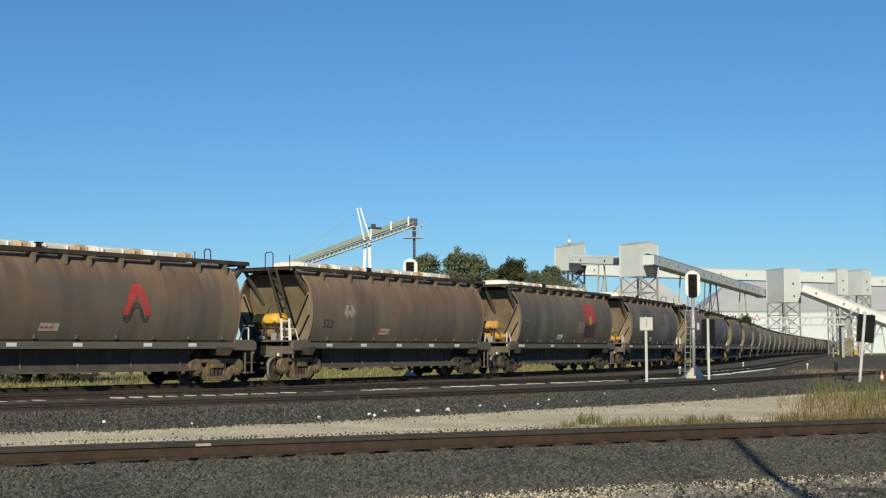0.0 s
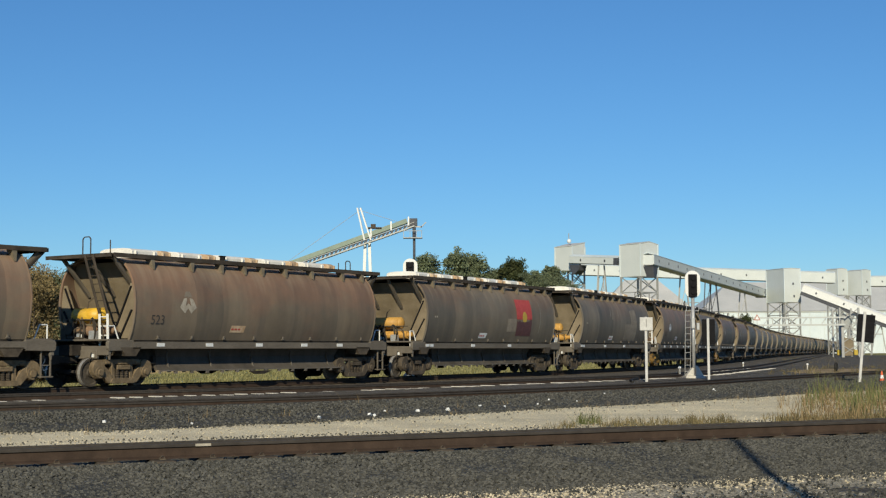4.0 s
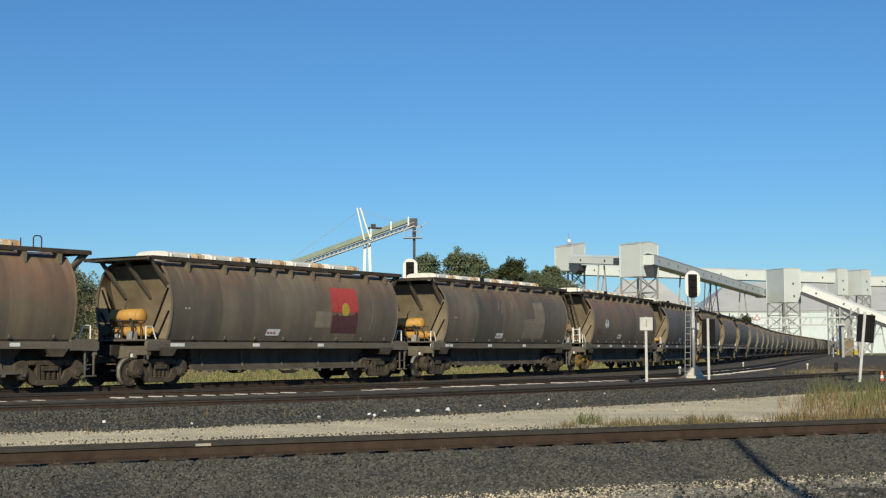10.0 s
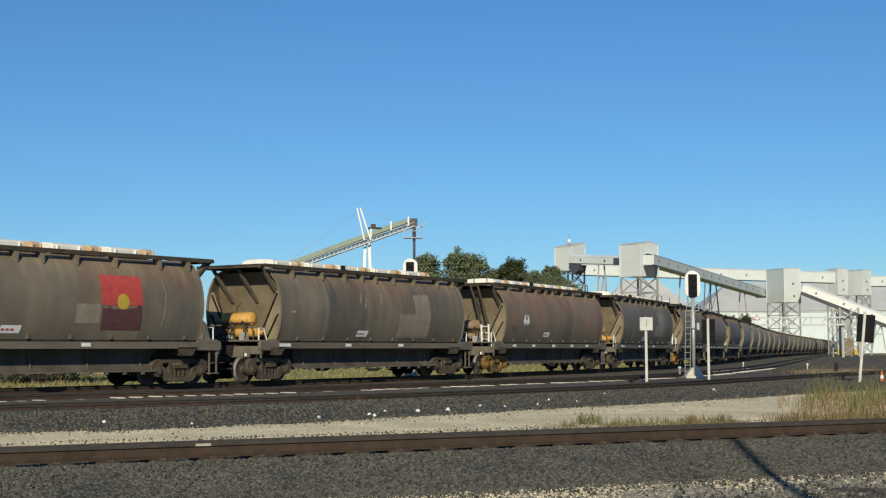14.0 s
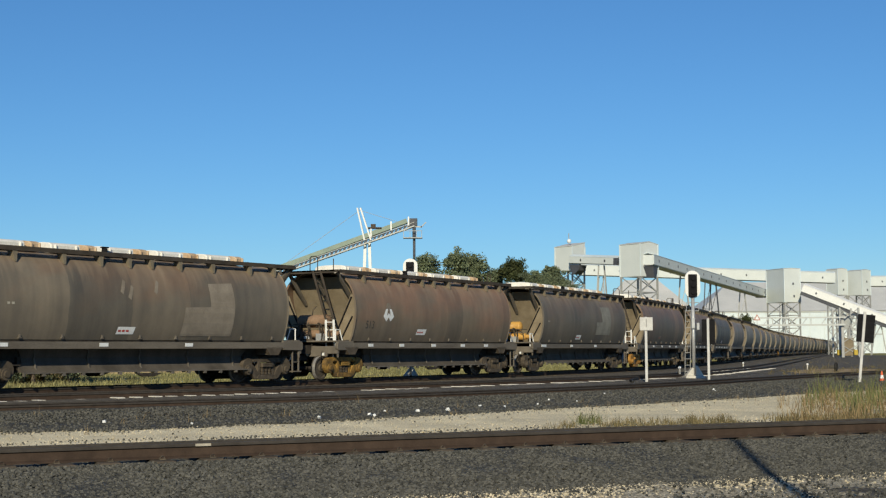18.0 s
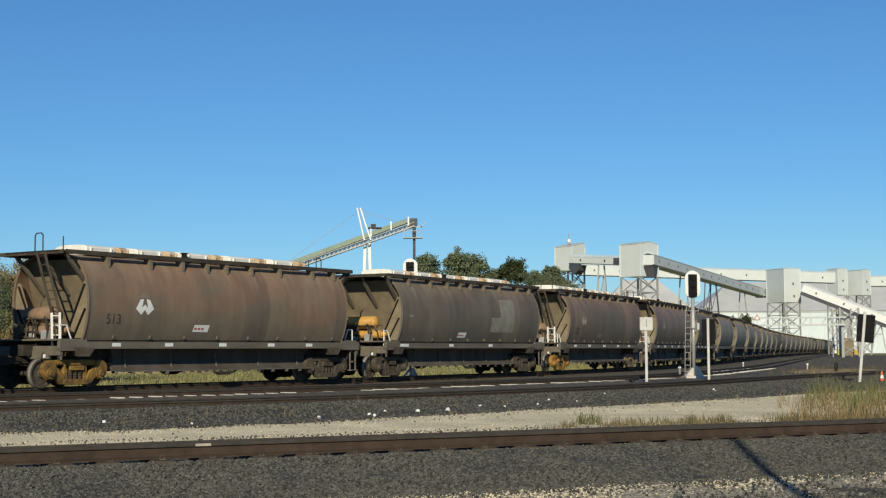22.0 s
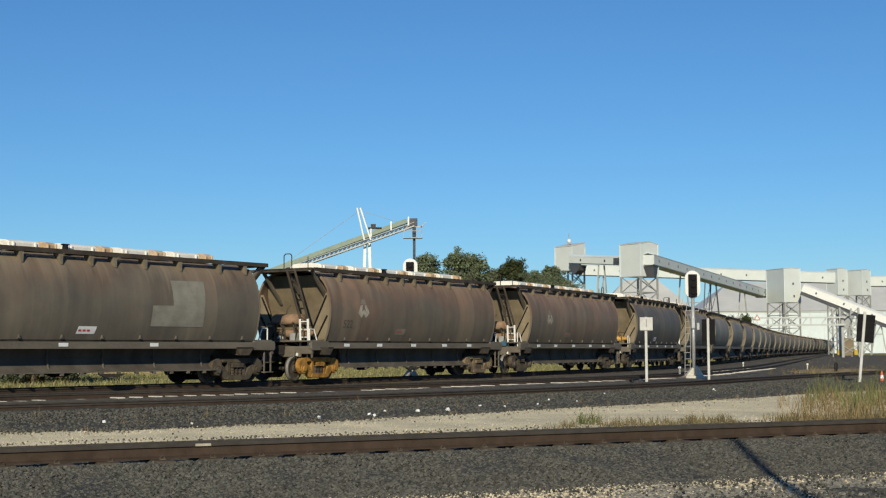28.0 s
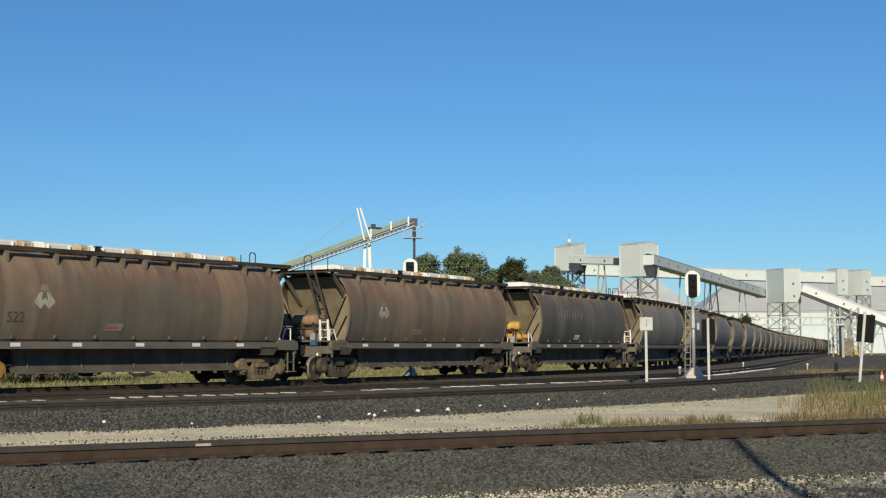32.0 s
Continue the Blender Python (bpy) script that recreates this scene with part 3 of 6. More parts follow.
def lettering(body, size, material, parent, x0, z0, label):
    cu = bpy.data.curves.new("lettering", 'FONT')
    cu.body, cu.size = body, size
    tmp = new("lettering", cu)
    me = bpy.data.meshes.new_from_object(tmp.evaluated_get(bpy.context.evaluated_depsgraph_get()))
    bpy.data.objects.remove(tmp)
    for v in me.vertices:
        z = z0 + v.co.y
        v.co = (x0 + v.co.x, -flank(z) - 0.014, z)
    me.materials.append(material)
    return part("lettering", me, None, parent, label)


EMBLEM_BIG = [[(-0.60, 0.02), (-0.55, -0.06), (-0.36, -0.04), (-0.30, 0.10), (0.0, 0.62), (0.0, 0.98), (-0.20, 0.98), (-0.26, 0.90)],
              [(0.60, 0.02), (0.55, -0.06), (0.36, -0.04), (0.30, 0.10), (0.0, 0.62), (0.0, 0.98), (0.20, 0.98), (0.26, 0.90)]]
EMBLEM_LEGS = [[(-0.56, -0.02), (-0.50, -0.20), (-0.34, -0.24), (-0.22, -0.10), (-0.12, 0.20), (0, 0.24), (0, 0.44), (-0.14, 0.36), (-0.26, 0.16), (-0.36, -0.10), (-0.44, -0.06), (-0.46, 0.02)],
               [(0.56, -0.02), (0.50, -0.20), (0.34, -0.24), (0.22, -0.10), (0.12, 0.20), (0, 0.24), (0, 0.44), (0.14, 0.36), (0.26, 0.16), (0.36, -0.10), (0.44, -0.06), (0.46, 0.02)]]
EMBLEM_SMALL = [[(-0.21, 0.50), (-0.06, 0.52), (-0.13, 0.24), (0, 0.34), (0, 0.17), (-0.15, 0.0), (-0.40, 0.20)],
                [(0.21, 0.50), (0.06, 0.52), (0.13, 0.24), (0, 0.34), (0, 0.17), (0.15, 0.0), (0.40, 0.20)]]
EMBLEM_TIP = [[(-0.20, 0.54), (-0.05, 0.56), (0, 0.50), (0.05, 0.56), (0.20, 0.54), (0.10, 0.74), (-0.10, 0.74)]]
SKYLINE = [[(0, 0), (1.64, 0), (1.64, 0.72), (1.52, 0.84), (1.40, 0.72), (0.9, 0.66), (0.42, 0.66), (0.3, 0.76), (0.18, 0.66), (0, 0.70)]]


def disc(rx, rz, n=14):
    return [[(rx * math.cos(2 * math.pi * i / n), rz * math.sin(2 * math.pi * i / n)) for i in range(n)]]


BRACKET_X = (-5.5, -3.64, -2.15, -0.94, 0.03, 1.34, 2.91, 4.81, 6.1)
HATCHES = ((-5.2, 1.35, 0), (-4.2, 0.5, 1), (-3.0, 1.3, 0), (-1.95, 0.5, 1), (-0.75, 1.35, 0), (0.32, 0.5, 1), (1.55, 1.35, 0), (2.65, 0.55, 1), (3.9, 1.35, 0), (4.95, 0.5, 1))


def sideframe_mesh():
    """A three-piece bogie's cast side frame: humps over the axle boxes, a deep bow and open windows."""
    bm = bmesh.new()
    prism(bm, [(-1.10, 0.70), (-1.02, 0.80), (-0.62, 0.88), (0.62, 0.88), (1.02, 0.80), (1.10, 0.70), (0.74, 0.69), (0.45, 0.71), (-0.45, 0.71), (-0.74, 0.69)], "y", -0.075, 0.075)
    for h in (-1, 1):
        prism(bm, [(h * 0.72, 0.80), (h * 0.72, 0.50), (h * 0.80, 0.36), (h * 0.86, 0.34), (h * 0.86, 0.50), (h * 1.0, 0.52), (h * 1.0, 0.34), (h * 1.10, 0.36), (h * 1.17, 0.48), (h * 1.18, 0.64), (h * 1.12, 0.78), (h * 0.98, 0.86), (h * 0.84, 0.87)], "y", -0.12, 0.08)
        prism(bm, [(h * 0.96, 0.60), (h * 0.78, 0.72), (h * 0.55, 0.54), (h * 0.42, 0.36), (h * 0.38, 0.12), (h * 0.56, 0.12), (h * 0.74, 0.32), (h * 0.90, 0.44)], "y", -0.105, 0.06)
        prism(bm, [(h * 0.42, 0.74), (h * 0.29, 0.74), (h * 0.29, 0.20), (h * 0.43, 0.20)], "y", -0.08, 0.07)
        box(bm, (h * 0.60, -0.10, 0.77), (0.18, 0.05, 0.08))
    prism(bm, [(-0.50, 0.14), (-0.44, 0.10), (0.44, 0.10), (0.50, 0.14), (0.42, 0.27), (-0.42, 0.27)], "y", -0.13, 0.10)
    box(bm, (0, -0.05, 0.62), (0.52, 0.22, 0.15))
    box(bm, (0, -0.14, 0.66), (0.30, 0.06, 0.07))
    return bm


def spring_mesh():
    """One coil spring, as a turned stack of rounds."""
    bm = bmesh.new()
    prof = [(0.0, 0.27)]
    for k in range(5):
        prof += [(0.06, 0.27 + 0.055 * k), (0.09, 0.285 + 0.055 * k), (0.09, 0.305 + 0.055 * k), (0.06, 0.32 + 0.055 * k)]
    prof.append((0.0, 0.545))
    rows = [[bm.verts.new((r * math.cos(a), r * math.sin(a), z)) for r, z in prof] for a in [2 * math.pi * i / 8 for i in range(8)]]
    for i in range(8):
        a, b = rows[i], rows[(i + 1) % 8]
        for j in range(len(prof) - 1):
            bm.faces.new((a[j], b[j], b[j + 1], a[j + 1]))
    bmesh.ops.remove_doubles(bm, verts=bm.verts[:], dist=1e-5)
    bmesh.ops.recalc_face_normals(bm, faces=bm.faces[:])
    return bm


def axlebox_mesh():
    bm = bmesh.new()
    bmesh.ops.create_cone(bm, cap_ends=True, segments=14, radius1=0.215, radius2=0.18, depth=0.2, matrix=pose(0, 0, 0, 90, 0, 0))
    bmesh.ops.create_cone(bm, cap_ends=True, segments=10, radius1=0.12, radius2=0.10, depth=0.07, matrix=pose(0, -0.12, 0, 90, 0, 0))
    return bm


def wheel_mesh(hand):
    """A dished wheel turned by revolving its section; hand tells where the flange lies."""
    bm = bmesh.new()
    prof = [(0.0, -0.07), (0.13, -0.09), (0.15, -0.03), (0.36, -0.015), (0.38, -0.065), (0.45, -0.065), (0.46, 0.045), (0.485, 0.055), (0.485, 0.075), (0.38, 0.075), (0.36, 0.03), (0.15, 0.02), (0.13, 0.08), (0.0, 0.08)]
    n = 28
    rows = []
    for i in range(n):
        a = 2 * math.pi * i / n
        rows.append([bm.verts.new((r * math.cos(a), hand * w, r * math.sin(a))) for r, w in prof])
    for i in range(n):
        a, b = rows[i], rows[(i + 1) % n]
        for j in range(len(prof) - 1):
            f = bm.faces.new((a[j], b[j], b[j + 1], a[j + 1]))
            f.material_index = 1 if j == 5 else 0
    bmesh.ops.remove_doubles(bm, verts=bm.verts[:], dist=1e-5)
    # lightening dimples, so that the turn of the wheel shows
    for i in range(4):
        box(bm, (0.25 * math.cos(i * 1.571), hand * -0.02, 0.25 * math.sin(i * 1.571)), (0.05, 0.03, 0.05))
    bmesh.ops.recalc_face_normals(bm, faces=bm.faces[:])
    me = mesh_from("wheel", bm, WHEEL_FACE)
    me.materials.append(TREAD)
    return me


def simple(*boxes):
    bm = bmesh.new()
    for c, s in boxes:
        box(bm, c, s)
    return bm


def tube(points, r, n=6):
    bm = bmesh.new()
    for a, b in zip(points, points[1:]):
        rod(bm, a, b, r, n)
    return bm


def shared():
    """The meshes that all wagons have in common."""
    k = {}
    k["barrel"] = mesh_from("body", barrel(), BROWN, True)
    k["barrel"].set_sharp_from_angle(angle=radians(28))
    for i, side in enumerate((-1, 1)):
        k["slope", side] = mesh_from("slope_sheet", slope(side), TAN)
        for hand in (-1, 1):
            k["wing", side, hand] = mesh_from("end_gusset", wing(side, hand), TAN)
            for r in (0, 1):
                k["rib", side, hand, r] = mesh_from("gusset_rib", wing_rib(side, hand, r), BLACK)
    for hand in (-1, 1):
        bm = bmesh.new()
        box(bm, (0, hand * 1.05, 4.275), (14.5, 0.26, 0.05))
        box(bm, (0, hand * 1.19, 4.24), (14.5, 0.02, 0.14))
        k["walk", hand] = mesh_from("roofwalk", bm, DECK)
        bm = bmesh.new()
        top = [bm.verts.new((x, hand * y, 4.245)) for x, y in ((-0.10, 0.94), (0.10, 0.94), (0.10, 1.175), (-0.10, 1.175))]
        foot = [bm.verts.new((x, hand * y, z)) for x, y, z in ((-0.035, 1.00, 3.98), (0.035, 1.00, 3.98), (0.035, 1.225, 3.83), (-0.035, 1.225, 3.83))]
        bm.faces.new(top)
        bm.faces.new(foot)
        for i in range(4):
            bm.faces.new((top[i], top[(i + 1) % 4], foot[(i + 1) % 4], foot[i]))
        bmesh.ops.recalc_face_normals(bm, faces=bm.faces[:])
        k["bracket", hand] = mesh_from("eave_bracket", bm, BRACKET)
        bm = bmesh.new()
        prism(bm, [(hand * y, z) for y, z in ((1.14, 1.22), (1.30, 1.22), (1.30, 1.44), (1.14, 1.44), (1.14, 1.41), (1.25, 1.41), (1.25, 1.25), (1.14, 1.25))], "x", -6.5, 6.5)
        k["sill", hand] = mesh_from("side_sill", bm, FRAME)
        bm = bmesh.new()
        comb = [(-5.0, 0.50), (-5.0, 0.38)]
        for i in range(13):
            x = -5.0 + 0.77 * i
            comb += [(x + 0.06, 0.38), (x + 0.06, 0.46), (x + 0.71, 0.46), (x + 0.71, 0.38)]
        prism(bm, comb + [(5.01, 0.38), (5.01, 0.50)], "y", hand * 1.02, hand * 1.08)
        k["gate", hand] = mesh_from("gate_rail", bm, LEDGE)
        bm = bmesh.new()
        prism(bm, [(-0.5, 0.42), (-0.2, 0.30), (0.3, 0.30), (0.7, 0.42)], "y", hand * 1.02, hand * 1.09)
        k["lever", hand] = mesh_from("gate_lever", bm, UNDER)
    bm = bmesh.new()
    lower = ((0.79, 0.94), (0.82, 0.80), (0.88, 0.64), (0.98, 0.54), (1.02, 0.50))
    prof = [(0.98, 1.56)] + list(lower)
    rows = []
    for sx in (-1, 1):
        rows.append([bm.verts.new((sx * (5.25 if z > 1.2 else 4.85 if z > 0.7 else 5.0), y, z)) for y, z in prof + [(-a, b) for a, b in prof[::-1]]])
    m = len(rows[0])
    for i in range(m):
        bm.faces.new((rows[0][i], rows[1][i], rows[1][(i + 1) % m], rows[0][(i + 1) % m]))
    bm.faces.new(rows[0])
    bm.faces.new(rows[1][::-1])
    bmesh.ops.recalc_face_normals(bm, faces=bm.faces[:])
    k["chute"] = mesh_from("hopper_chute", bm, CHUTE)
    # added dark box that colours in the shadow line between shell and sill
    k["deck"] = mesh_from("floor_pan", simple(((-0.06, 0, 1.47), (12.9, 2.44, 0.14))), UNDER)
    bm = bmesh.new()
    prism(bm, [(-0.84, 1.40), (-0.80, 0.92), (-0.90, 0.58), (-0.94, 0.56), (-0.85, 0.93), (-0.89, 1.40)], "x", -0.02, 0.02)
    k["chute_rib"] = mesh_from("chute_rib", bm, LEDGE)
    bm = simple(((0, 0, 1.18), (15.8, 0.5, 0.34)))
    k["centre"] = mesh_from("centre_sill", bm, UNDER)
    for side in (-1, 1):
        bm = simple(((side * 7.45, 0, 1.16), (0.14, 2.5, 0.30)), ((side * 6.35, 0, 1.50), (2.3, 2.42, 0.06)))
        for hand in (-1, 1):
            prism(bm, [(side * 6.45, 1.16), (side * 6.45, 1.50), (side * 7.5, 1.48), (side * 7.56, 1.42), (side * 7.56, 1.22), (side * 7.5, 1.14)], "y", hand * 1.18, hand * 1.29)
            prism(bm, [(side * 7.34, 1.15), (side * 7.50, 1.15), (side * 7.44, 0.86), (side * 7.40, 0.86)], "y", hand * 1.18, hand * 1.24)
        box(bm, (side * 7.5, -0.35, 1.04), (0.10, 1.0, 0.28))
        k["head", side] = mesh_from("headstock", bm, FRAME, bevel=0.015)
        for i, y in enumerate((-0.72, -0.12)):
            k["lamp", side, i] = mesh_from("marker_plate", simple(((side * 7.565, y, 1.0), (0.03, 0.10, 0.11))), WHITE)
        bm = simple(((side * 7.95, 0, 0.86), (0.9, 0.2, 0.24)), ((side * 8.47, 0, 0.86), (0.26, 0.36, 0.32)))
        k["coupler", side] = mesh_from("coupler", bm, UNDER, bevel=0.03)
        bm = simple(((side * 6.95, 0, 4.27), (0.8, 2.1, 0.06)), ((side * 7.32, 0.1, 4.24), (0.06, 2.5, 0.12)))
        k["endwalk", side] = mesh_from("end_walkway", bm, DECK)
        for i, y in enumerate((-1.02, -0.08, 0.88)):
            bm = bmesh.new()
            beam(bm, (side * 7.1, y, 4.20), (side * 5.92, y, 2.98), 0.09, 0.10)
            k["strut", side, i] = mesh_from("end_strut", bm, FRAME)
        if side > 0:
            for i, y in enumerate((-1.06, 0.0, 1.06)):
                bm = bmesh.new()
                beam(bm, (7.25, y, 4.20), (6.42, y * 1.12, 3.52), 0.07, 0.08)
                k["brace", i] = mesh_from("end_brace", bm, UNDER)
        bm = tube([(side * 7.38, -1.1, 1.25), (side * 7.38, -1.1, 1.95), (side * 7.1, -1.1, 1.95), (side * 6.9, -1.1, 1.5)], 0.022)
        k["grab", side] = mesh_from("grab_rail", bm, WHITE)
        bm = tube([(side * 7.6, -0.7, 1.1), (side * 7.68, -0.7, 0.85), (side * 7.6, -0.66, 0.7), (side * 7.72, -0.6, 0.55), (side * 7.95, -0.5, 0.6)], 0.016)
        k["hose", side] = mesh_from("brake_hose", bm, WHITE if side > 0 else UNDER)
        bm = simple(((side * 7.42, -1.2, 0.74), (0.035, 0.045, 0.82)), ((side * 7.08, -1.2, 0.74), (0.035, 0.045, 0.82)), ((side * 7.25, -1.2, 0.37), (0.38, 0.2, 0.035)), ((side * 7.25, -1.2, 0.72), (0.34, 0.03, 0.03)))
        if side < 0:
            bm = simple(((-7.2, -0.90, 0.98), (0.04, 0.04, 0.44)), ((-7.2, -0.60, 0.98), (0.04, 0.04, 0.44)), ((-7.2, -0.75, 0.80), (0.05, 0.3, 0.035)))
        k["step", side] = mesh_from("corner_step", bm, FRAME if side > 0 else GALV)
        px = PIVOT_R if side > 0 else -PIVOT_F
        k["rigging", side] = mesh_from("brake_rigging", simple(((side * 5.8, 0, 1.0), (2.6, 1.5, 0.42)), ((side * 4.98, 0, 0.80), (0.12, 1.7, 0.36)), ((side * 5.4, -0.86, 0.74), (0.9, 0.07, 0.06))), UNDER)
        bm = bmesh.new()
        box(bm, (px, 0, 1.12), (0.5, 2.45, 0.25))
        for hand in (-1, 1):
            prism(bm, [(px - 0.45, 1.26), (px + 0.45, 1.26), (px + 0.22, 0.98), (px - 0.22, 0.98)], "y", hand * 1.18, hand * 1.30)
        k["bolster", side] = mesh_from("body_bolster", bm, BOGIE_DULL)
    bm = bmesh.new()
    rod(bm, (-6.85, -0.46, 2.30), (-6.85, 0.46, 2.30), 0.26, 18)
    for y in (-0.49, 0.49):
        bmesh.ops.create_uvsphere(bm, u_segments=14, v_segments=8, radius=0.265, matrix=Matrix.Translation((-6.85, y, 2.30)) @ Matrix.Diagonal((1, 0.45, 1, 1)))
    bmesh.ops.translate(bm, verts=bm.verts[:], vec=(0, 0.02, 0))
    k["tank"] = mesh_from("air_reservoir", bm, TANK_ORANGE, True)
    bm = bmesh.new()
    rod(bm, (-6.83, -0.75, 1.80), (-6.83, 0.30, 1.80), 0.17, 14)
    box(bm, (-6.83, 0.5, 1.72), (0.3, 0.35, 0.45))
    rod(bm, (-6.83, -0.75, 1.80), (-6.83, -0.95, 1.80), 0.10, 10)
    k["cyl"] = mesh_from("brake_cylinder", bm, TANK_ORANGE)
    bm = bmesh.new()
    beam(bm, (-7.1, 0, 1.5), (-7.08, 0.12, 2.25), 0.05, 0.05)
    k["stand"] = mesh_from("tank_stand", bm, BOGIE_DULL)
    bm = bmesh.new()
    rod(bm, (-7.13, -0.9, 2.16), (-7.13, 0.7, 2.18), 0.025, 6)
    k["pipe", 0] = mesh_from("brake_pipe", bm, BOGIE_DULL)
    k["pipe", 1] = mesh_from("brake_pipe", tube([(-7.15, -0.75, 1.5), (-7.2, -0.75, 1.95), (-7.05, -0.55, 2.1), (-6.95, -0.2, 2.05)], 0.022), BOGIE_DULL)
    k["pipe", 2] = mesh_from("brake_pipe", tube([(-7.2, 0.35, 1.5), (-7.22, 0.3, 1.85), (-7.0, 0.1, 2.0), (-6.9, 0.05, 2.75), (-6.75, 0.0, 2.9)], 0.02), BOGIE_DULL)
    k["pipe", 3] = mesh_from("brake_pipe", tube([(-7.3, -0.15, 1.3), (-7.3, -0.1, 1.75), (-7.1, 0.2, 1.78), (-7.05, 0.75, 1.7)], 0.03), UNDER)
    k["pipe", 4] = mesh_from("brake_pipe", tube([(-7.2, -0.45, 1.5), (-7.2, -0.5, 2.0), (-7.18, -0.38, 2.2), (-7.1, -0.25, 2.2), (-7.1, -0.2, 2.05)], 0.024), UNDER)
    k["pipe", 5] = mesh_from("brake_pipe", tube([(-7.2, 0.1, 1.5), (-7.2, 0.05, 2.0), (-7.18, 0.17, 2.2), (-7.1, 0.3, 2.2), (-7.1, 0.35, 2.05)], 0.024), UNDER)
    k["pipe", 6] = mesh_from("brake_pipe", tube([(-7.3, -0.6, 1.4), (-7.28, -0.1, 1.56), (-7.28, 0.5, 1.6)], 0.035), BOGIE_DULL)
    bm = simple(((-7.1, -0.35, 1.66), (0.22, 0.26, 0.30)), ((-7.1, 0.15, 1.62), (0.2, 0.2, 0.2)))
    k["valve"] = mesh_from("valve_box", bm, GALV, bevel=0.02)
    # ladder
    bm = bmesh.new()
    for y in (-0.90, -0.60):
        rod(bm, (-7.16, y, 2.35), (-7.40, y + 0.38, 4.26), 0.042, 6)
    for i in range(7):
        y = -0.87 + 0.054 * i
        rod(bm, (-7.18 - 0.034 * i, y, 2.5 + 0.27 * i), (-7.18 - 0.034 * i, y + 0.30, 2.5 + 0.27 * i), 0.016, 6)
    k["ladder"] = mesh_from("ladder", bm, DECK)
    bm = bmesh.new()
    for y in (-0.90, -0.60):
        rod(bm, (-7.12, y, 1.2), (-7.16, y, 2.35), 0.04, 6)
    for z in (1.65, 1.95, 2.25):
        rod(bm, (-7.14, -0.90, z), (-7.14, -0.60, z), 0.022, 6)
    k["ladder_foot"] = mesh_from("ladder_foot", bm, WHITE)
    for side, x, y, wide, high in ((-1, -7.3, -0.36, 0.30, 4.86), (1, 5.28, -1.0, 0.30, 4.68)):
        run_y = 0.30 if side < 0 else 0.0
        run_x = 0.0 if side < 0 else wide
        pts = [(x, y, 4.2), (x, y, high - 0.07), (x + 0.2 * run_x, y + 0.2 * run_y, high), (x + 0.8 * run_x, y + 0.8 * run_y, high), (x + run_x, y + run_y, high - 0.07), (x + run_x, y + run_y, 4.2)]
        k["hoop", side] = mesh_from("roof_handrail", tube(pts, 0.02), DECK)
        bm = bmesh.new()
        px, py = (-6.9, -0.75) if side < 0 else (4.82, -1.0)
        rod(bm, (px, py, 4.2), (px, py, high - 0.1), 0.018, 6)
        k["post", side] = mesh_from("roof_post", bm, DECK)
    # handbrake stand on the far side of the front platform
    bm = simple(((-7.0, 0.62, 1.75), (0.12, 0.14, 0.6)), ((-6.95, 0.62, 1.95), (0.22, 0.26, 0.26)), ((-6.95, 0.85, 1.70), (0.3, 0.2, 0.4)))
    bmesh.ops.create_cone(bm, cap_ends=True, segments=14, radius1=0.17, radius2=0.17, depth=0.04, matrix=pose(-7.12, 0.62, 1.85, 0, 90, 0))
    k["brake"] = mesh_from("handbrake", bm, BOGIE_DULL)
    for i, (x, w, kind) in enumerate(HATCHES):
        bm = bmesh.new()
        prism(bm, [(hy, hz) for hy, hz in ((-0.62, 4.24), (-0.62, 4.50), (-0.52, 4.56), (-0.25, 4.59), (0.25, 4.59), (0.52, 4.56), (0.62, 4.50), (0.62, 4.24))], "x", x - w / 2 + 0.06, x + w / 2 - 0.06)
        box(bm, (x, 0, 4.33), (w, 1.30, 0.06))
        for dx in (-w * 0.32, w * 0.32):
            box(bm, (x + dx, -0.63, 4.42), (0.10, 0.06, 0.18))
        k["hatch", i] = mesh_from("roof_hatch", bm, HATCH_RUST if kind else HATCH_WHITE, bevel=0.03)
    bm = bmesh.new()
    bmesh.ops.create_cone(bm, cap_ends=True, segments=10, radius1=0.10, radius2=0.08, depth=0.26, matrix=pose(-1.55, -0.75, 4.36))
    box(bm, (-1.55, -0.75, 4.505), (0.26, 0.10, 0.04))
    k["vent"] = mesh_from("roof_vent", bm, BLACK)
    k["frame"] = mesh_from("side_frame", sideframe_mesh(), BOGIE_DULL, bevel=0.012)
    k["frame"].transform(Matrix.Diagonal((1.09, 1, 1, 1)))
    k["spring"] = mesh_from("coil_spring", spring_mesh(), BOGIE_DULL)
    k["axlebox"] = mesh_from("axle_box", axlebox_mesh(), BOGIE_DULL)
    k["wheel", -1], k["wheel", 1] = wheel_mesh(1), wheel_mesh(-1)
    bm = bmesh.new()
    rod(bm, (0, -1.08, 0), (0, 1.08, 0), 0.075, 10)
    k["axle"] = mesh_from("wheelset", bm, UNDER)
    bm = simple(((0, 0, 0.52), (0.35, 2.0, 0.22)), ((-0.55, 0, 0.42), (0.1, 1.3, 0.12)), ((0.55, 0, 0.42), (0.1, 1.3, 0.12)))
    k["bogie"] = mesh_from("bogie", bm, UNDER)
    bm = simple(((0, 0, 0), (0.36, 0.012, 0.115)))
    k["reflector"] = mesh_from("reflector", bm, WHITE)
    bm = simple(((0, 0, 0), (0.05, 0.05, 0.10)), ((0, 0, -0.05), (0.12, 0.05, 0.03)))
    k["lug"] = mesh_from("sill_lug", bm, FRAME)
    narrow = ("barrel", "slope", "wing", "rib", "frame", "spring", "axlebox", "wheel", "axle", "bogie", "reflector", "lug")
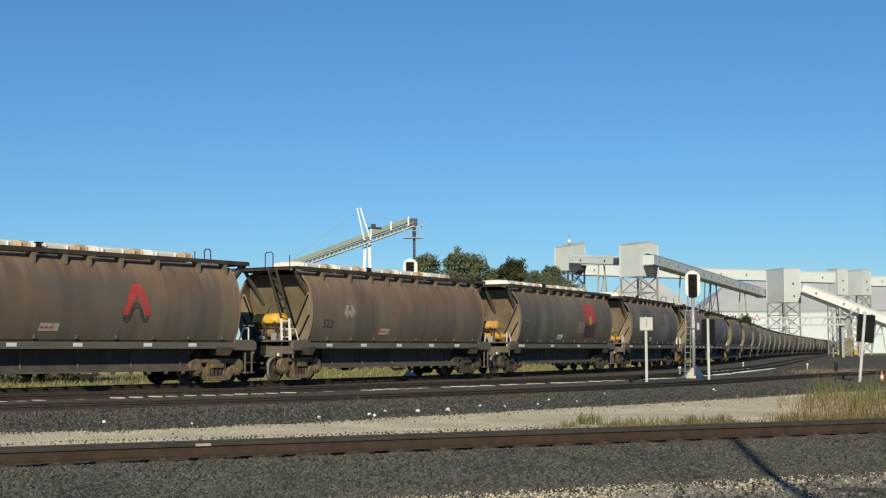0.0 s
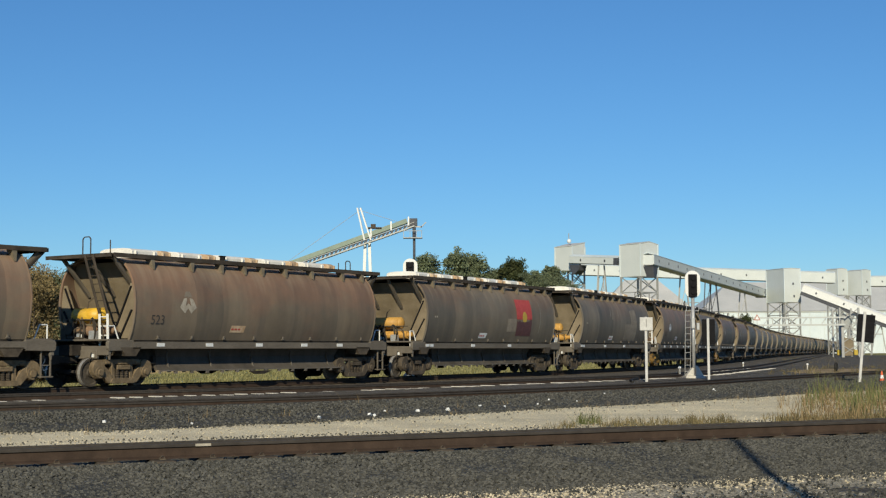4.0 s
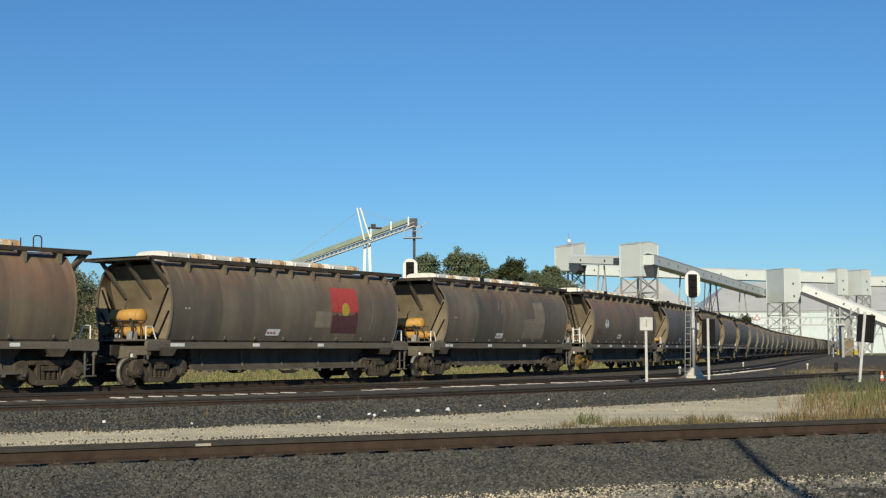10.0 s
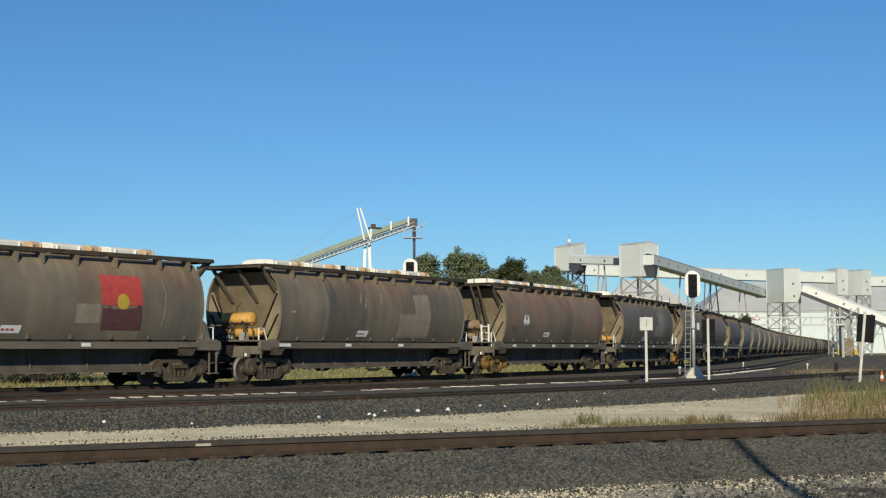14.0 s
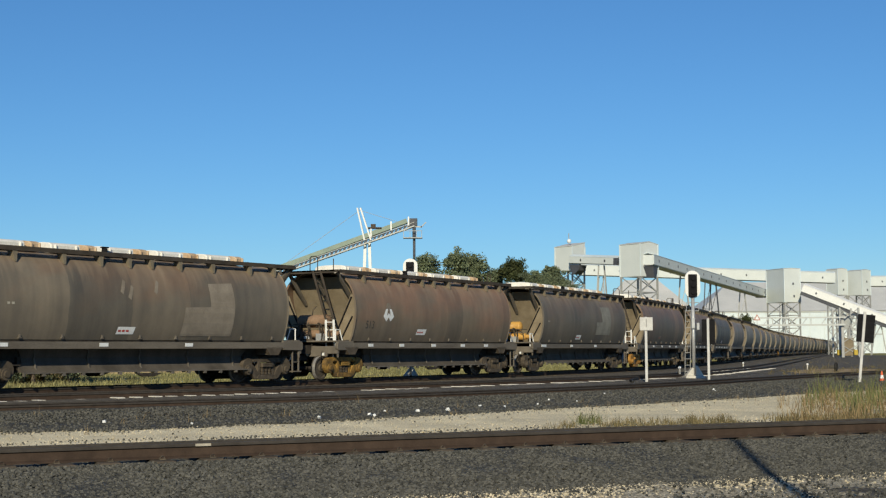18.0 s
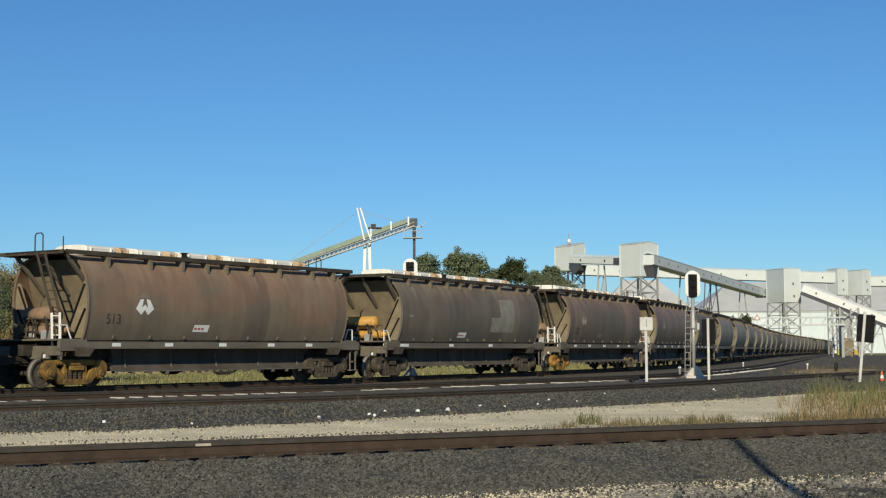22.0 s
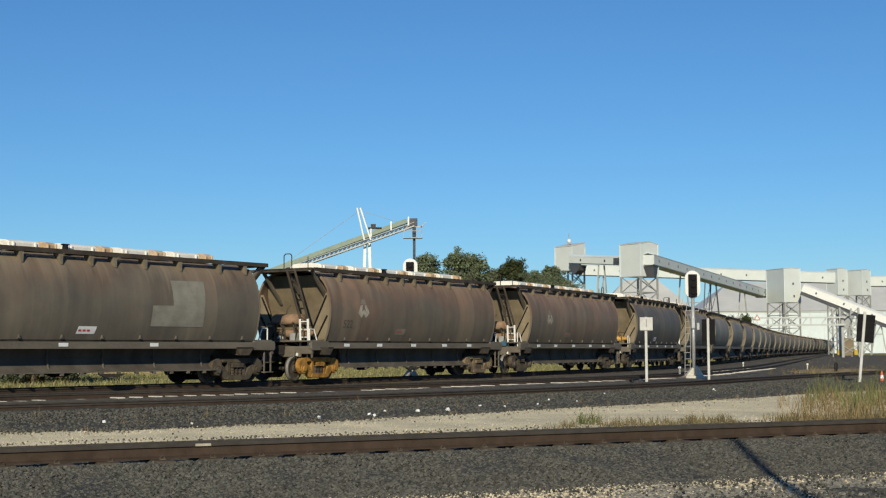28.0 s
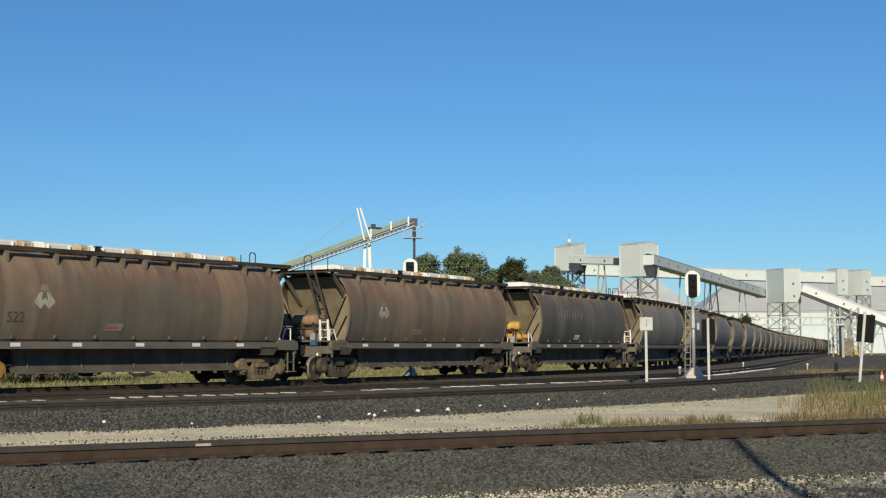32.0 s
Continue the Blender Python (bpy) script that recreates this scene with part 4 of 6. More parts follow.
    for key, me in k.items():
        if (key if isinstance(key, str) else key[0]) not in narrow:
            me.transform(Matrix.Diagonal((1, BROAD, 1, 1)))
    return k


SH = shared()
FIVE = (-5.26, -2.92, -0.32, 2.24, 4.41)
FEW = (-6.3, -6.0, -2.13, 1.62)


def repaint(ob, material):
    ob.material_slots[0].link = 'OBJECT'
    ob.material_slots[0].material = material


def wagon(label, paint, tank=TANK_ORANGE, plates=(-5.26, -2.92, -0.32, 2.24, 4.41), ladder=False, front=BOGIE_DULL, rear=BOGIE_DULL, rich=True):
    w = thing("grain_hopper_wagon", label, "hopper wagon", group="wagons of the grain train")
    body = part("body", SH["barrel"], None, w)
    repaint(body, paint)
    for side in (-1, 1):
        part("slope_sheet", SH["slope", side], None, w, "sandy tan slope sheet")
        part("headstock", SH["head", side], None, w)
        part("coupler", SH["coupler", side], None, w)
        part("end_walkway", SH["endwalk", side], None, w)
        part("body_bolster", SH["bolster", side], None, w)
        part("brake_rigging", SH["rigging", side], None, w)
        for hand in (-1, 1):
            g = part("end_gusset", SH["wing", side, hand], None, w)
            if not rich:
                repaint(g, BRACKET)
            for r in (0, 1):
                part("gusset_rib", SH["rib", side, hand, r], None, g)
        for i in range(3):
            part("end_strut", SH["strut", side, i], None, w)
            if side > 0:
                part("end_brace", SH["brace", i], None, w)
        if rich:
            part("grab_rail", SH["grab", side], None, w, "white grab rail")
            part("brake_hose", SH["hose", side], None, w)
            part("corner_step", SH["step", side], None, w)
            for i in range(2):
                part("marker_plate", SH["lamp", side, i], None, w, "small white marker plate")
    chute = part("hopper_chute", SH["chute"], None, w)
    part("floor_pan", SH["deck"], None, w)
    if rich:
        for x in (-4.4, -2.3, -0.1, 2.1, 4.3):
            part("chute_rib", SH["chute_rib"], None, chute, at=pose(x, 0, 0))
    part("centre_sill", SH["centre"], None, w)
    for hand in (-1, 1):
        part("roofwalk", SH["walk", hand], None, w)
        part("side_sill", SH["sill", hand], None, w)
        part("gate_rail", SH["gate", hand], None, w)
        if rich:
            part("gate_lever", SH["lever", hand], None, w)
        for x in BRACKET_X:
            if hand < 0 or rich:
                part("eave_bracket", SH["bracket", hand], None, w, at=pose(x, 0, 0))
    for i in range(len(HATCHES)):
        part("roof_hatch", SH["hatch", i], None, w)
    t = part("air_reservoir", SH["tank"], None, w)
    c = part("brake_cylinder", SH["cyl"], None, w)
    repaint(t, tank)
    repaint(c, tank if tank is not TANK_YELLOW else TANK_TAN)
    if rich:
        for y in (-0.5, 0.0, 0.45):
            part("tank_stand", SH["stand"], None, w, at=pose(0, y, 0))
        for i in range(7):
            part("brake_pipe", SH["pipe", i], None, w)
        part("valve_box", SH["valve"], None, w)
        part("handbrake", SH["brake"], None, w)
        part("roof_vent", SH["vent"], None, w)
        for x in np.linspace(-5.4, 5.8, 8):
            part("sill_lug", SH["lug"], None, w, at=pose(float(x), -1.60, 1.60))
    for x in plates if rich else ():
        part("reflector", SH["reflector"], None, w, "white reflector plate", at=pose(x, -1.608, 1.345))
    if ladder:
        part("ladder", SH["ladder"], None, w)
        part("ladder_foot", SH["ladder_foot"], None, w, "white-painted foot of the ladder")
        part("roof_handrail", SH["hoop", -1], None, w)
        part("roof_post", SH["post", -1], None, w)
    if plates is not FEW and rich:
        part("roof_handrail", SH["hoop", 1], None, w)
        part("roof_post", SH["post", 1], None, w)
    for px, colour in ((-PIVOT_F, front), (PIVOT_R, rear)):
        b = part("bogie", SH["bogie"], None, w, at=pose(px, 0, 0))
        for hand in (-1, 1):
            f = part("side_frame", SH["frame"], None, b, at=pose(0, hand * 1.12, 0))
            repaint(f, colour)
            for x in (-0.19, 0.0, 0.19) if rich else (0.0,):
                part("coil_spring", SH["spring"], None, b, at=pose(x, hand * 1.15, 0))
            for x in (-1.0, 1.0):
                a = part("axle_box", SH["axlebox"], None, b, at=pose(x, hand * 1.17, 0.46, 0, 0, 0 if hand < 0 else 180))
                repaint(a, colour)
        for x in (-1.0, 1.0):
            ws = part("wheelset", SH["axle"], None, w, at=pose(px + x, 0, 0.46))
            for hand in (-1, 1):
                part("wheel", SH["wheel", hand], None, ws, at=pose(0, hand * 0.76, 0))
    return w


def builder_plate(w, x=-1.68, z=1.68, material=None):
    p = decal([[(0.0, 0), (0.74, 0), (0.80, 0.24), (0.06, 0.24)]], material or WHITE, w, x, z, "data_panel", "small white data panel")
    bars = [[(0.07 + 0.17 * i, 0.08), (0.19 + 0.17 * i, 0.08), (0.19 + 0.17 * i, 0.14), (0.07 + 0.17 * i, 0.14)] for i in range(3)]
    decal(bars, RED, p, x, z, "data_bar", "", 0.018)


WAGONS = {}


def stencil(w):
    """A small pale mark that cannot be read, near the front of the flank."""
    decal([[(0, 0), (0.10, 0), (0.10, 0.07), (0, 0.07)], [(0.16, 0), (0.26, 0), (0.26, 0.07), (0.16, 0.07)]], CREAM_MARK, w, -6.02, 2.54, "stencil", "small pale stencil mark")



w = wagon("rust-brown bulged grain hopper wagon with a red emblem", BROWN, TANK_ORANGE, (-5.5, -3.02, -0.54, 2.36, 4.38), False, BOGIE_DULL, BOGIE_TAN)
decal(EMBLEM_BIG, RED, w, 1.72, 2.34, "emblem", "large red painted emblem")
decal(EMBLEM_LEGS, FADED_DARK, w, 1.68, 2.30, "emblem_shadow", "", 0.018)
builder_plate(w, -2.12, 1.76, CREAM_MARK)
WAGONS[-2] = w
w = wagon("rust-brown grain hopper wagon with ladder and bright yellow tank", BROWN, TANK_YELLOW, FIVE, True, BOGIE_TAN, BOGIE_DULL)
decal(EMBLEM_SMALL, CREAM_MARK, w, -4.18, 2.40, "emblem", "small chalk-white emblem")
decal(EMBLEM_TIP, PATCH_TAN, w, -4.18, 2.40, "emblem_tip", "faded tan tip")
lettering("523", 0.44, FADED_DARK, w, -5.88, 2.02, "faded dark number")
builder_plate(w, -1.98, 1.78, HATCH_RUST)
WAGONS[-1] = w
w = wagon("grey-green grain hopper wagon with a red and maroon painted panel", GREY, TANK_ORANGE, FEW)
decal(rect(1.70, 0.96), RED, w, 2.06, 2.60, "painted_panel", "red painted panel")
decal(SKYLINE, MAROON, w, 2.10, 1.82, "painted_panel", "dark maroon lower panel", 0.017)
decal(disc(0.25, 0.27), GOLD, w, 2.94, 2.71, "painted_disc", "mustard yellow disc", 0.014)
decal(rect(0.96, 0.62), PATCH_TAN, w, 1.07, 2.0, "repaint_patch", "pale tan repaint")
decal([[(0.20, 0.2), (0.26, 0.2), (0.34, 0.6), (0.40, 1.3), (0.30, 1.8), (0.27, 1.8), (0.36, 1.3), (0.28, 0.6)]], PATCH_GREY, w, 4.4, 1.75, "run_mark", "pale run mark")
builder_plate(w)
stencil(w)
WAGONS[0] = w
w = wagon("grey grain hopper wagon with pale blotched repaint", GREY, TANK_ORANGE, FEW)
decal([[(0, 0), (2.46, 0), (2.50, 1.0), (1.30, 1.0), (0.10, 0.96)], [(1.30, 1.0), (2.50, 1.0), (2.44, 1.86), (1.25, 1.80)]], PATCH_TAN, w, 1.16, 1.64, "repaint_patch", "pale tan repaint")
for dx, dz in ((-1.62, 2.95), (-1.30, 2.78), (-0.16, 2.98)):
    decal([[(0.0, 0.1), (0.12, 0), (0.26, 0.42), (0.16, 0.5)]], PATCH_TAN, w, dx, dz, "run_mark", "faint tan run")
builder_plate(w)
stencil(w)
WAGONS[1] = w
w = wagon("rust-brown grain hopper wagon with ladder and ochre front bogie", BROWN, TANK_TAN, FIVE, True, BOGIE_OCHRE, BOGIE_DULL)
decal(EMBLEM_SMALL, WHITE, w, -4.22, 2.31, "emblem", "small white emblem")
decal(EMBLEM_TIP, PATCH_TAN, w, -4.22, 2.31, "emblem_tip", "faded tan tip")
lettering("513", 0.44, FADED_DARK, w, -5.86, 2.02, "faded dark number")
builder_plate(w, -1.90, 1.78)
WAGONS[2] = w
w = wagon("grey grain hopper wagon with a pale angular repaint", GREY, TANK_ORANGE, FEW)
decal([[(0, 0), (2.40, 0), (2.42, 0.70), (0.95, 0.70), (0.03, 0.68)], [(0.95, 0.70), (2.42, 0.70), (2.46, 1.56), (0.92, 1.54)]], PATCH_GREY, w, 1.34, 1.95, "repaint_patch", "pale grey angular repaint")
builder_plate(w)
stencil(w)
WAGONS[3] = w
w = wagon("rust-brown grain hopper wagon with ladder and yellow front bogie", BROWN, TANK_TAN, FIVE, True, BOGIE_YELLOW, BOGIE_TAN)
decal(EMBLEM_SMALL, CREAM_MARK, w, -4.36, 2.42, "emblem", "small chalk-white emblem")
decal(EMBLEM_TIP, PATCH_TAN, w, -4.36, 2.42, "emblem_tip", "faded tan tip")
lettering("522", 0.44, FAINT, w, -5.72, 2.02, "faded dark number")
builder_plate(w, -1.92, 1.78, PATCH_TAN)
WAGONS[4] = w
w = wagon("rust-brown grain hopper wagon with ladder and tan tank", BROWN, TANK_TAN, FIVE, True, BOGIE_DULL, BOGIE_DULL)
decal(EMBLEM_SMALL, CREAM_MARK, w, -4.18, 2.40, "emblem", "small chalk-white emblem")
decal(EMBLEM_TIP, PATCH_TAN, w, -4.18, 2.40, "emblem_tip", "faded tan tip")
builder_plate(w, -1.92, 1.78, PATCH_TAN)
part("blue_valve", simple(((-7.5, -0.7, 1.45), (0.2, 0.25, 0.22))), BLUE, w, "blue valve")
WAGONS[5] = w
w = wagon("dark slate grain hopper wagon with pale scrawled streaks", DARK, TANK_ORANGE, FIVE)
for i in range(9):
    decal([[(0, 0), (0.10, 0), (0.16, 0.45), (0.06, 0.5)]], PATCH_GREY, w, -4.4 + 0.42 * i, 2.75 + 0.08 * math.sin(i * 2.1), "scrawl", "pale scrawl")
builder_plate(w, -1.75)
WAGONS[6] = w

# the far wagons' brown and grey are paled to stand for sky sheen
plain = [wagon("brown grain hopper wagon far down the train, lightened for sheen", PALE_BROWN, TANK_TAN, FIVE, True, rich=False),
         wagon("grey grain hopper wagon far down the train, lightened for sheen", PALE_GREY, TANK_ORANGE, FEW, False, rich=False),
         wagon("dark slate grain hopper wagon far down the train", DARK, TANK_ORANGE, FIVE, False, BOGIE_YELLOW, rich=False)]
ORDER = (0, 1, 1, 0, 1, 1, 0, 2, 0, 1, 0, 0, 1, 1, 1, 0, 1, 0, 2, 0, 1, 0, 1, 0, 0)
used = set()
for i, kind in enumerate(ORDER):
    src = plain[kind]
    WAGONS[7 + i] = copy_thing(src, Matrix()) if kind in used else src
    used.add(kind)
WAGONS[-3] = copy_thing(WAGONS[1], Matrix())

# ---- signals and signposts ----
def signal(at, ladder, tall, label):
    s = thing("railway_signal", label, "signal", at, group="colour light signals")
    bm = bmesh.new()
    box(bm, (0, 0, 0.12), (0.95, 0.7, 0.24))
    prism(bm, [(-0.42, 0.24), (-0.05, 0.24), (-0.05, 0.62), (-0.12, 0.62)], "y", -0.2, 0.2)
    prism(bm, [(0.42, 0.24), (0.05, 0.24), (0.05, 0.72), (0.14, 0.72)], "y", -0.2, 0.2)
    part("foundation", bm, CONCRETE, s, "pale concrete foundation", bevel=0.02)
    bm = bmesh.new()
    rod(bm, (0, 0, 0.2), (0, 0, tall - 1.1), 0.085, 14)
    rod(bm, (0, 0, 2.9), (0, 0, 3.0), 0.11, 14)
    part("post", bm, GALV, s, smooth=True)
    bm = bmesh.new()
    outline = []
    for i in range(24):
        a = 2 * math.pi * i / 24
        outline.append((0.375 * math.cos(a), tall - 0.66 + (0.29 if math.sin(a) > 0 else -0.29) + 0.375 * math.sin(a)))
    prism(bm, outline, "y", -0.03, 0.0)
    part("target_board", bm, WHITE, s, "white oval target board")
    bm = bmesh.new()
    box(bm, (-0.02, -0.12, tall - 0.72), (0.40, 0.16, 1.08))
    for i in range(3):
        rod(bm, (-0.02, -0.19, tall - 0.36 - 0.34 * i), (-0.02, -0.27, tall - 0.36 - 0.34 * i), 0.12, 12)
    part("lamp_unit", bm, BLACK, s, "black lamp unit with hoods", bevel=0.01)
    if ladder:
        bm = bmesh.new()
        for x in (-0.42, -0.16):
            rod(bm, (x, 0.1, 0.2), (x + 0.08, 0.1, 3.4), 0.016, 6)
        for i in range(10):
            rod(bm, (-0.41 + 0.008 * i, 0.1, 0.45 + 0.3 * i), (-0.15 + 0.008 * i, 0.1, 0.45 + 0.3 * i), 0.014, 6)
        part("ladder", bm, STEEL_FAR, s)
        bm = simple(((-0.05, -0.14, 2.75), (0.16, 0.14, 0.5)), ((0.2, -0.1, 2.6), (0.13, 0.14, 0.34)))
        part("relay_box", bm, GALV, s, bevel=0.01)
        bm = bmesh.new()
        for z in (3.35, 3.75):
            rod(bm, (-0.3, 0.05, z), (0.3, 0.05, z), 0.02, 6)
        for x in (-0.3, 0.3):
            rod(bm, (x, 0.05, 3.35), (x, 0.05, 3.75), 0.016, 6)
        part("guard_rail", bm, GALV, s)
    return s


signal(pose(12.0, 67.4, -0.38, 0, 0, 4), True, 5.28, "colour light signal with white oval board on galvanised post")
signal(pose(-1.68, 71.5, -0.42, 0, 0, 2), False, 6.25, "colour light signal behind the train, white oval board")


def signpost(at, tall, board, label, dark=False, lean=0.0):
    s = thing("signpost", label, "sign", at @ pose(0, 0, 0, 0, lean, 0))
    bm = bmesh.new()
    box(bm, (0, 0, tall / 2), (0.11, 0.06, tall))
    part("post", bm, POST_GREY, s, bevel=0.008)
    x, z, wd, ht = board
    bm = bmesh.new()
    box(bm, (x, 0.06 if dark else -0.06, z), (wd, 0.03, ht))
    part("board", bm, BLACK if dark else POST_GREY, s, bevel=0.006)
    if dark:
        bm = bmesh.new()
        for dz in (-0.3, 0.3):
            box(bm, (x, 0.035, z + dz * ht), (wd, 0.02, 0.04))
        part("batten", bm, BLACK, s)
    else:
        bm = bmesh.new()
        box(bm, (x, -0.078, z + 0.03), (0.02, 0.004, ht * 0.6))
        part("sign_mark", bm, FADED_DARK, s)
    return s


signpost(pose(8.64, 59.9, -0.35), 2.86, (0.01, 2.56, 0.55, 0.56), "white square sign on a white post in the ballast")
signpost(pose(11.97, 63.5, -0.35), 2.86, (0.03, 2.25, 0.60, 1.15), "white post carrying a black board in the ballast", True)
signpost(pose(17.1, 57.9, -0.36), 3.0, (0.10, 2.32, 0.72, 1.15), "leaning white post carrying a black board", True, 6.0)

# ---- the grain terminal ----
def tower(at, w, d, z0, z1, label, legs=True, roof=0.6, rise=0.0):
    t = thing("transfer_tower", label, "tower", at, group="transfer towers of the grain terminal")
    bm = bmesh.new()
    prism(bm, [(0, z0), (w, z0), (w, z1 + rise), (w / 2, z1 + roof + rise / 2), (0, z1)], "y", 0, d)
    part("housing", bm, CLAD, t)
    bm = bmesh.new()
    prism(bm, [(-0.1, z1), (w / 2, z1 + roof + rise / 2), (w + 0.1, z1 + rise), (w + 0.1, z1 + rise + 0.10), (w / 2, z1 + roof + rise / 2 + 0.10), (-0.1, z1 + 0.10)], "y", -0.08, d + 0.08)
    part("roof", bm, SHED_ROOF, t)
    for x, y in ((0, 0), (w, 0), (0, d)):
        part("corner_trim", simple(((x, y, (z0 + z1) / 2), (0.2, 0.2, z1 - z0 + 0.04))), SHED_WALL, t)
    for i, (x, z) in enumerate(((w * 0.6, z0 + 1.6), (w * 0.55, z0 + (z1 - z0) * 0.55))):
        bm = bmesh.new()
        box(bm, (x, -0.04, z), (0.45, 0.06, 0.6))
        part("window", bm, DARK_FAR, t)
    if legs:
        for x in (0.15, w - 0.15):
            for y in (0.15, d - 0.15):
                bm = bmesh.new()
                beam(bm, (x, y, -0.4), (x, y, z0), 0.32, 0.32)
                part("leg", bm, STEEL_FAR, t)
        n = max(2, int(z0 / 3.2))
        for i in range(n):
            a, b = z0 * i / n, z0 * (i + 1) / n
            for p, q in (((0.15, 0.15), (w - 0.15, 0.15)), ((w - 0.15, 0.15), (w - 0.15, d - 0.15)), ((0.15, 0.15), (0.15, d - 0.15))):
                bm = bmesh.new()
                beam(bm, (*p, a), (*q, b), 0.16, 0.16)
                beam(bm, (*q, a), (*p, b), 0.16, 0.16)
                beam(bm, (*p, b), (*q, b), 0.2, 0.2)
                part("brace", bm, STEEL_FAR, t)
    return t


def gallery(a, b, w, h, label, roof_mat=None, trestles=(), hood=True, casing=None, deep=0.14):
    """An enclosed conveyor between two points of its floor line."""
    m, n = span(a, b)
    g = thing("conveyor_gallery", label, "conveyor", m, group="conveyor galleries of the grain terminal")
    bm = bmesh.new()
    box(bm, (0, 0, h / 2), (n, w, h))
    part("casing", bm, casing or CLAD, g)
    bm = bmesh.new()
    prism(bm, [(-w / 2 - 0.06, h + 0.01), (0, h + 0.40), (w / 2 + 0.06, h + 0.01), (w / 2 + 0.06, h + 0.12), (0, h + 0.55), (-w / 2 - 0.06, h + 0.12)], "x", -n / 2, n / 2)
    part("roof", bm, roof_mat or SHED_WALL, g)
    # when deep, it is thickened and coloured dark as the gallery's underside shadow
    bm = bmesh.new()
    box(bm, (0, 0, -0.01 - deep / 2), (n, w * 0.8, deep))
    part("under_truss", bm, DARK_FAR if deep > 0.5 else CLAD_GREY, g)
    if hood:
        # added dark wedge, shaped and coloured as the shaded underside of the gallery
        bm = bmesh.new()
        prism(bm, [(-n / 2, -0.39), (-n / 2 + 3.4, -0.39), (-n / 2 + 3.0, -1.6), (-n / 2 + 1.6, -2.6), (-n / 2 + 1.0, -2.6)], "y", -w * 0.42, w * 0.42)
        part("feed_hood", bm, DARK_FAR, g, "dark wedge in place of the gallery's shaded underside")
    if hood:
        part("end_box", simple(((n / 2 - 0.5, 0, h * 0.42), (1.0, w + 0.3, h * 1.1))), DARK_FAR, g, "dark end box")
    k = max(2, int(n / 7))
    for i in range(k):
        bm = bmesh.new()
        x = -n / 2 + (i + 0.5) * n / k
        for s in (-1, 1):
            box(bm, (x, s * (w / 2 + 0.02), h * 0.5), (0.4, 0.05, 0.55))
        part("window", bm, DARK_FAR, g)
    for u in trestles:
        p = Vector(a).lerp(Vector(b), u)
        inv = m.inverted()
        bm = bmesh.new()
        for s in (-1, 1):
            beam(bm, inv @ (p + Vector((s * 0.6, 0, -0.3))), inv @ Vector((p.x + s * 2.0, p.y, -0.4)), 0.28, 0.28)
        beam(bm, inv @ Vector((p.x - 1.2, p.y, p.z * 0.6)), inv @ Vector((p.x + 1.2, p.y, p.z * 0.6)), 0.2, 0.2)
        beam(bm, inv @ Vector((p.x - 1.3, p.y, p.z * 0.45)), inv @ Vector((p.x + 0.8, p.y, p.z * 0.9)), 0.16, 0.16)
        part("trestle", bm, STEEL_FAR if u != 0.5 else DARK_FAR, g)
    return g


tower(pose(90.5, 371.7, 0, 0, 0, 20), 5.04, 8.4, 13.79, 22.7, "white clad transfer tower on lattice legs", True, 0.12)
an = thing("radio_mast", "white radome and whip on the head tower roof", "antenna", pose(28.75, 319, 25.4))
bm = bmesh.new()
rod(bm, (0, 0, -0.3), (0, 0, 2.6), 0.09, 8)
part("whip", bm, STEEL_FAR, an)
bm = bmesh.new()
bmesh.ops.create_uvsphere(bm, u_segments=14, v_segments=10, radius=0.5, matrix=pose(0.05, -0.1, 0.75))
part("radome", bm, WHITE, an, "white radome", smooth=True)
tower(pose(39.85, 282.4, 0, 0, 0, 40), 5.35, 5.6, 16.15, 22.7, "white clad transfer tower on tall legs", True, 0.5)
tower(pose(29.3, 317.0, 0, 0, 0, 42), 4.3, 5.4, 19.4, 24.85, "white clad head tower on tall legs", True, 0.0, 1.0)
tower(pose(120.6, 427.9, 0, 0, 0, 30), 3.97, 4.74, 17.88, 25.7, "pale clad transfer tower over the shed", True, 0.3)
tower(pose(128.0, 427.9, 0, 0, 0, 35), 4.1, 5.57, 17.75, 25.3, "grey clad transfer tower on legs", True, 0.3)
gallery((41.3, 282.6, 18.5), (87.1, 382.8, 15.63), 2.75, 1.9, "grey sloping conveyor gallery with white roof", None, (0.25, 0.5, 0.78))
gallery((29.3, 315.8, 20.95), (38.7, 304.0, 19.8), 2.6, 1.4, "grey level conveyor gallery between towers", None, (0.6,))
gallery((94.9, 370.6, 16.53), (127.3, 358.0, 1.9), 3.2, 1.8, "white conveyor gallery sloping down to the yard", WHITE, (0.38, 0.55), False, WHITE, 0.95)
gallery((40.8, 414.5, 23.6), (115.6, 414.5, 20.8), 3.4, 2.85, "long off-white gallery along the shed ridge", None, (0.08, 0.5, 0.80), False, CLAD)
gallery((134.4, 442.6, 21.1), (211.0, 442.6, 20.8), 3.8, 2.8, "pale gallery leading away from the tower", None, (0.1, 0.5, 0.9), False, CLAD)


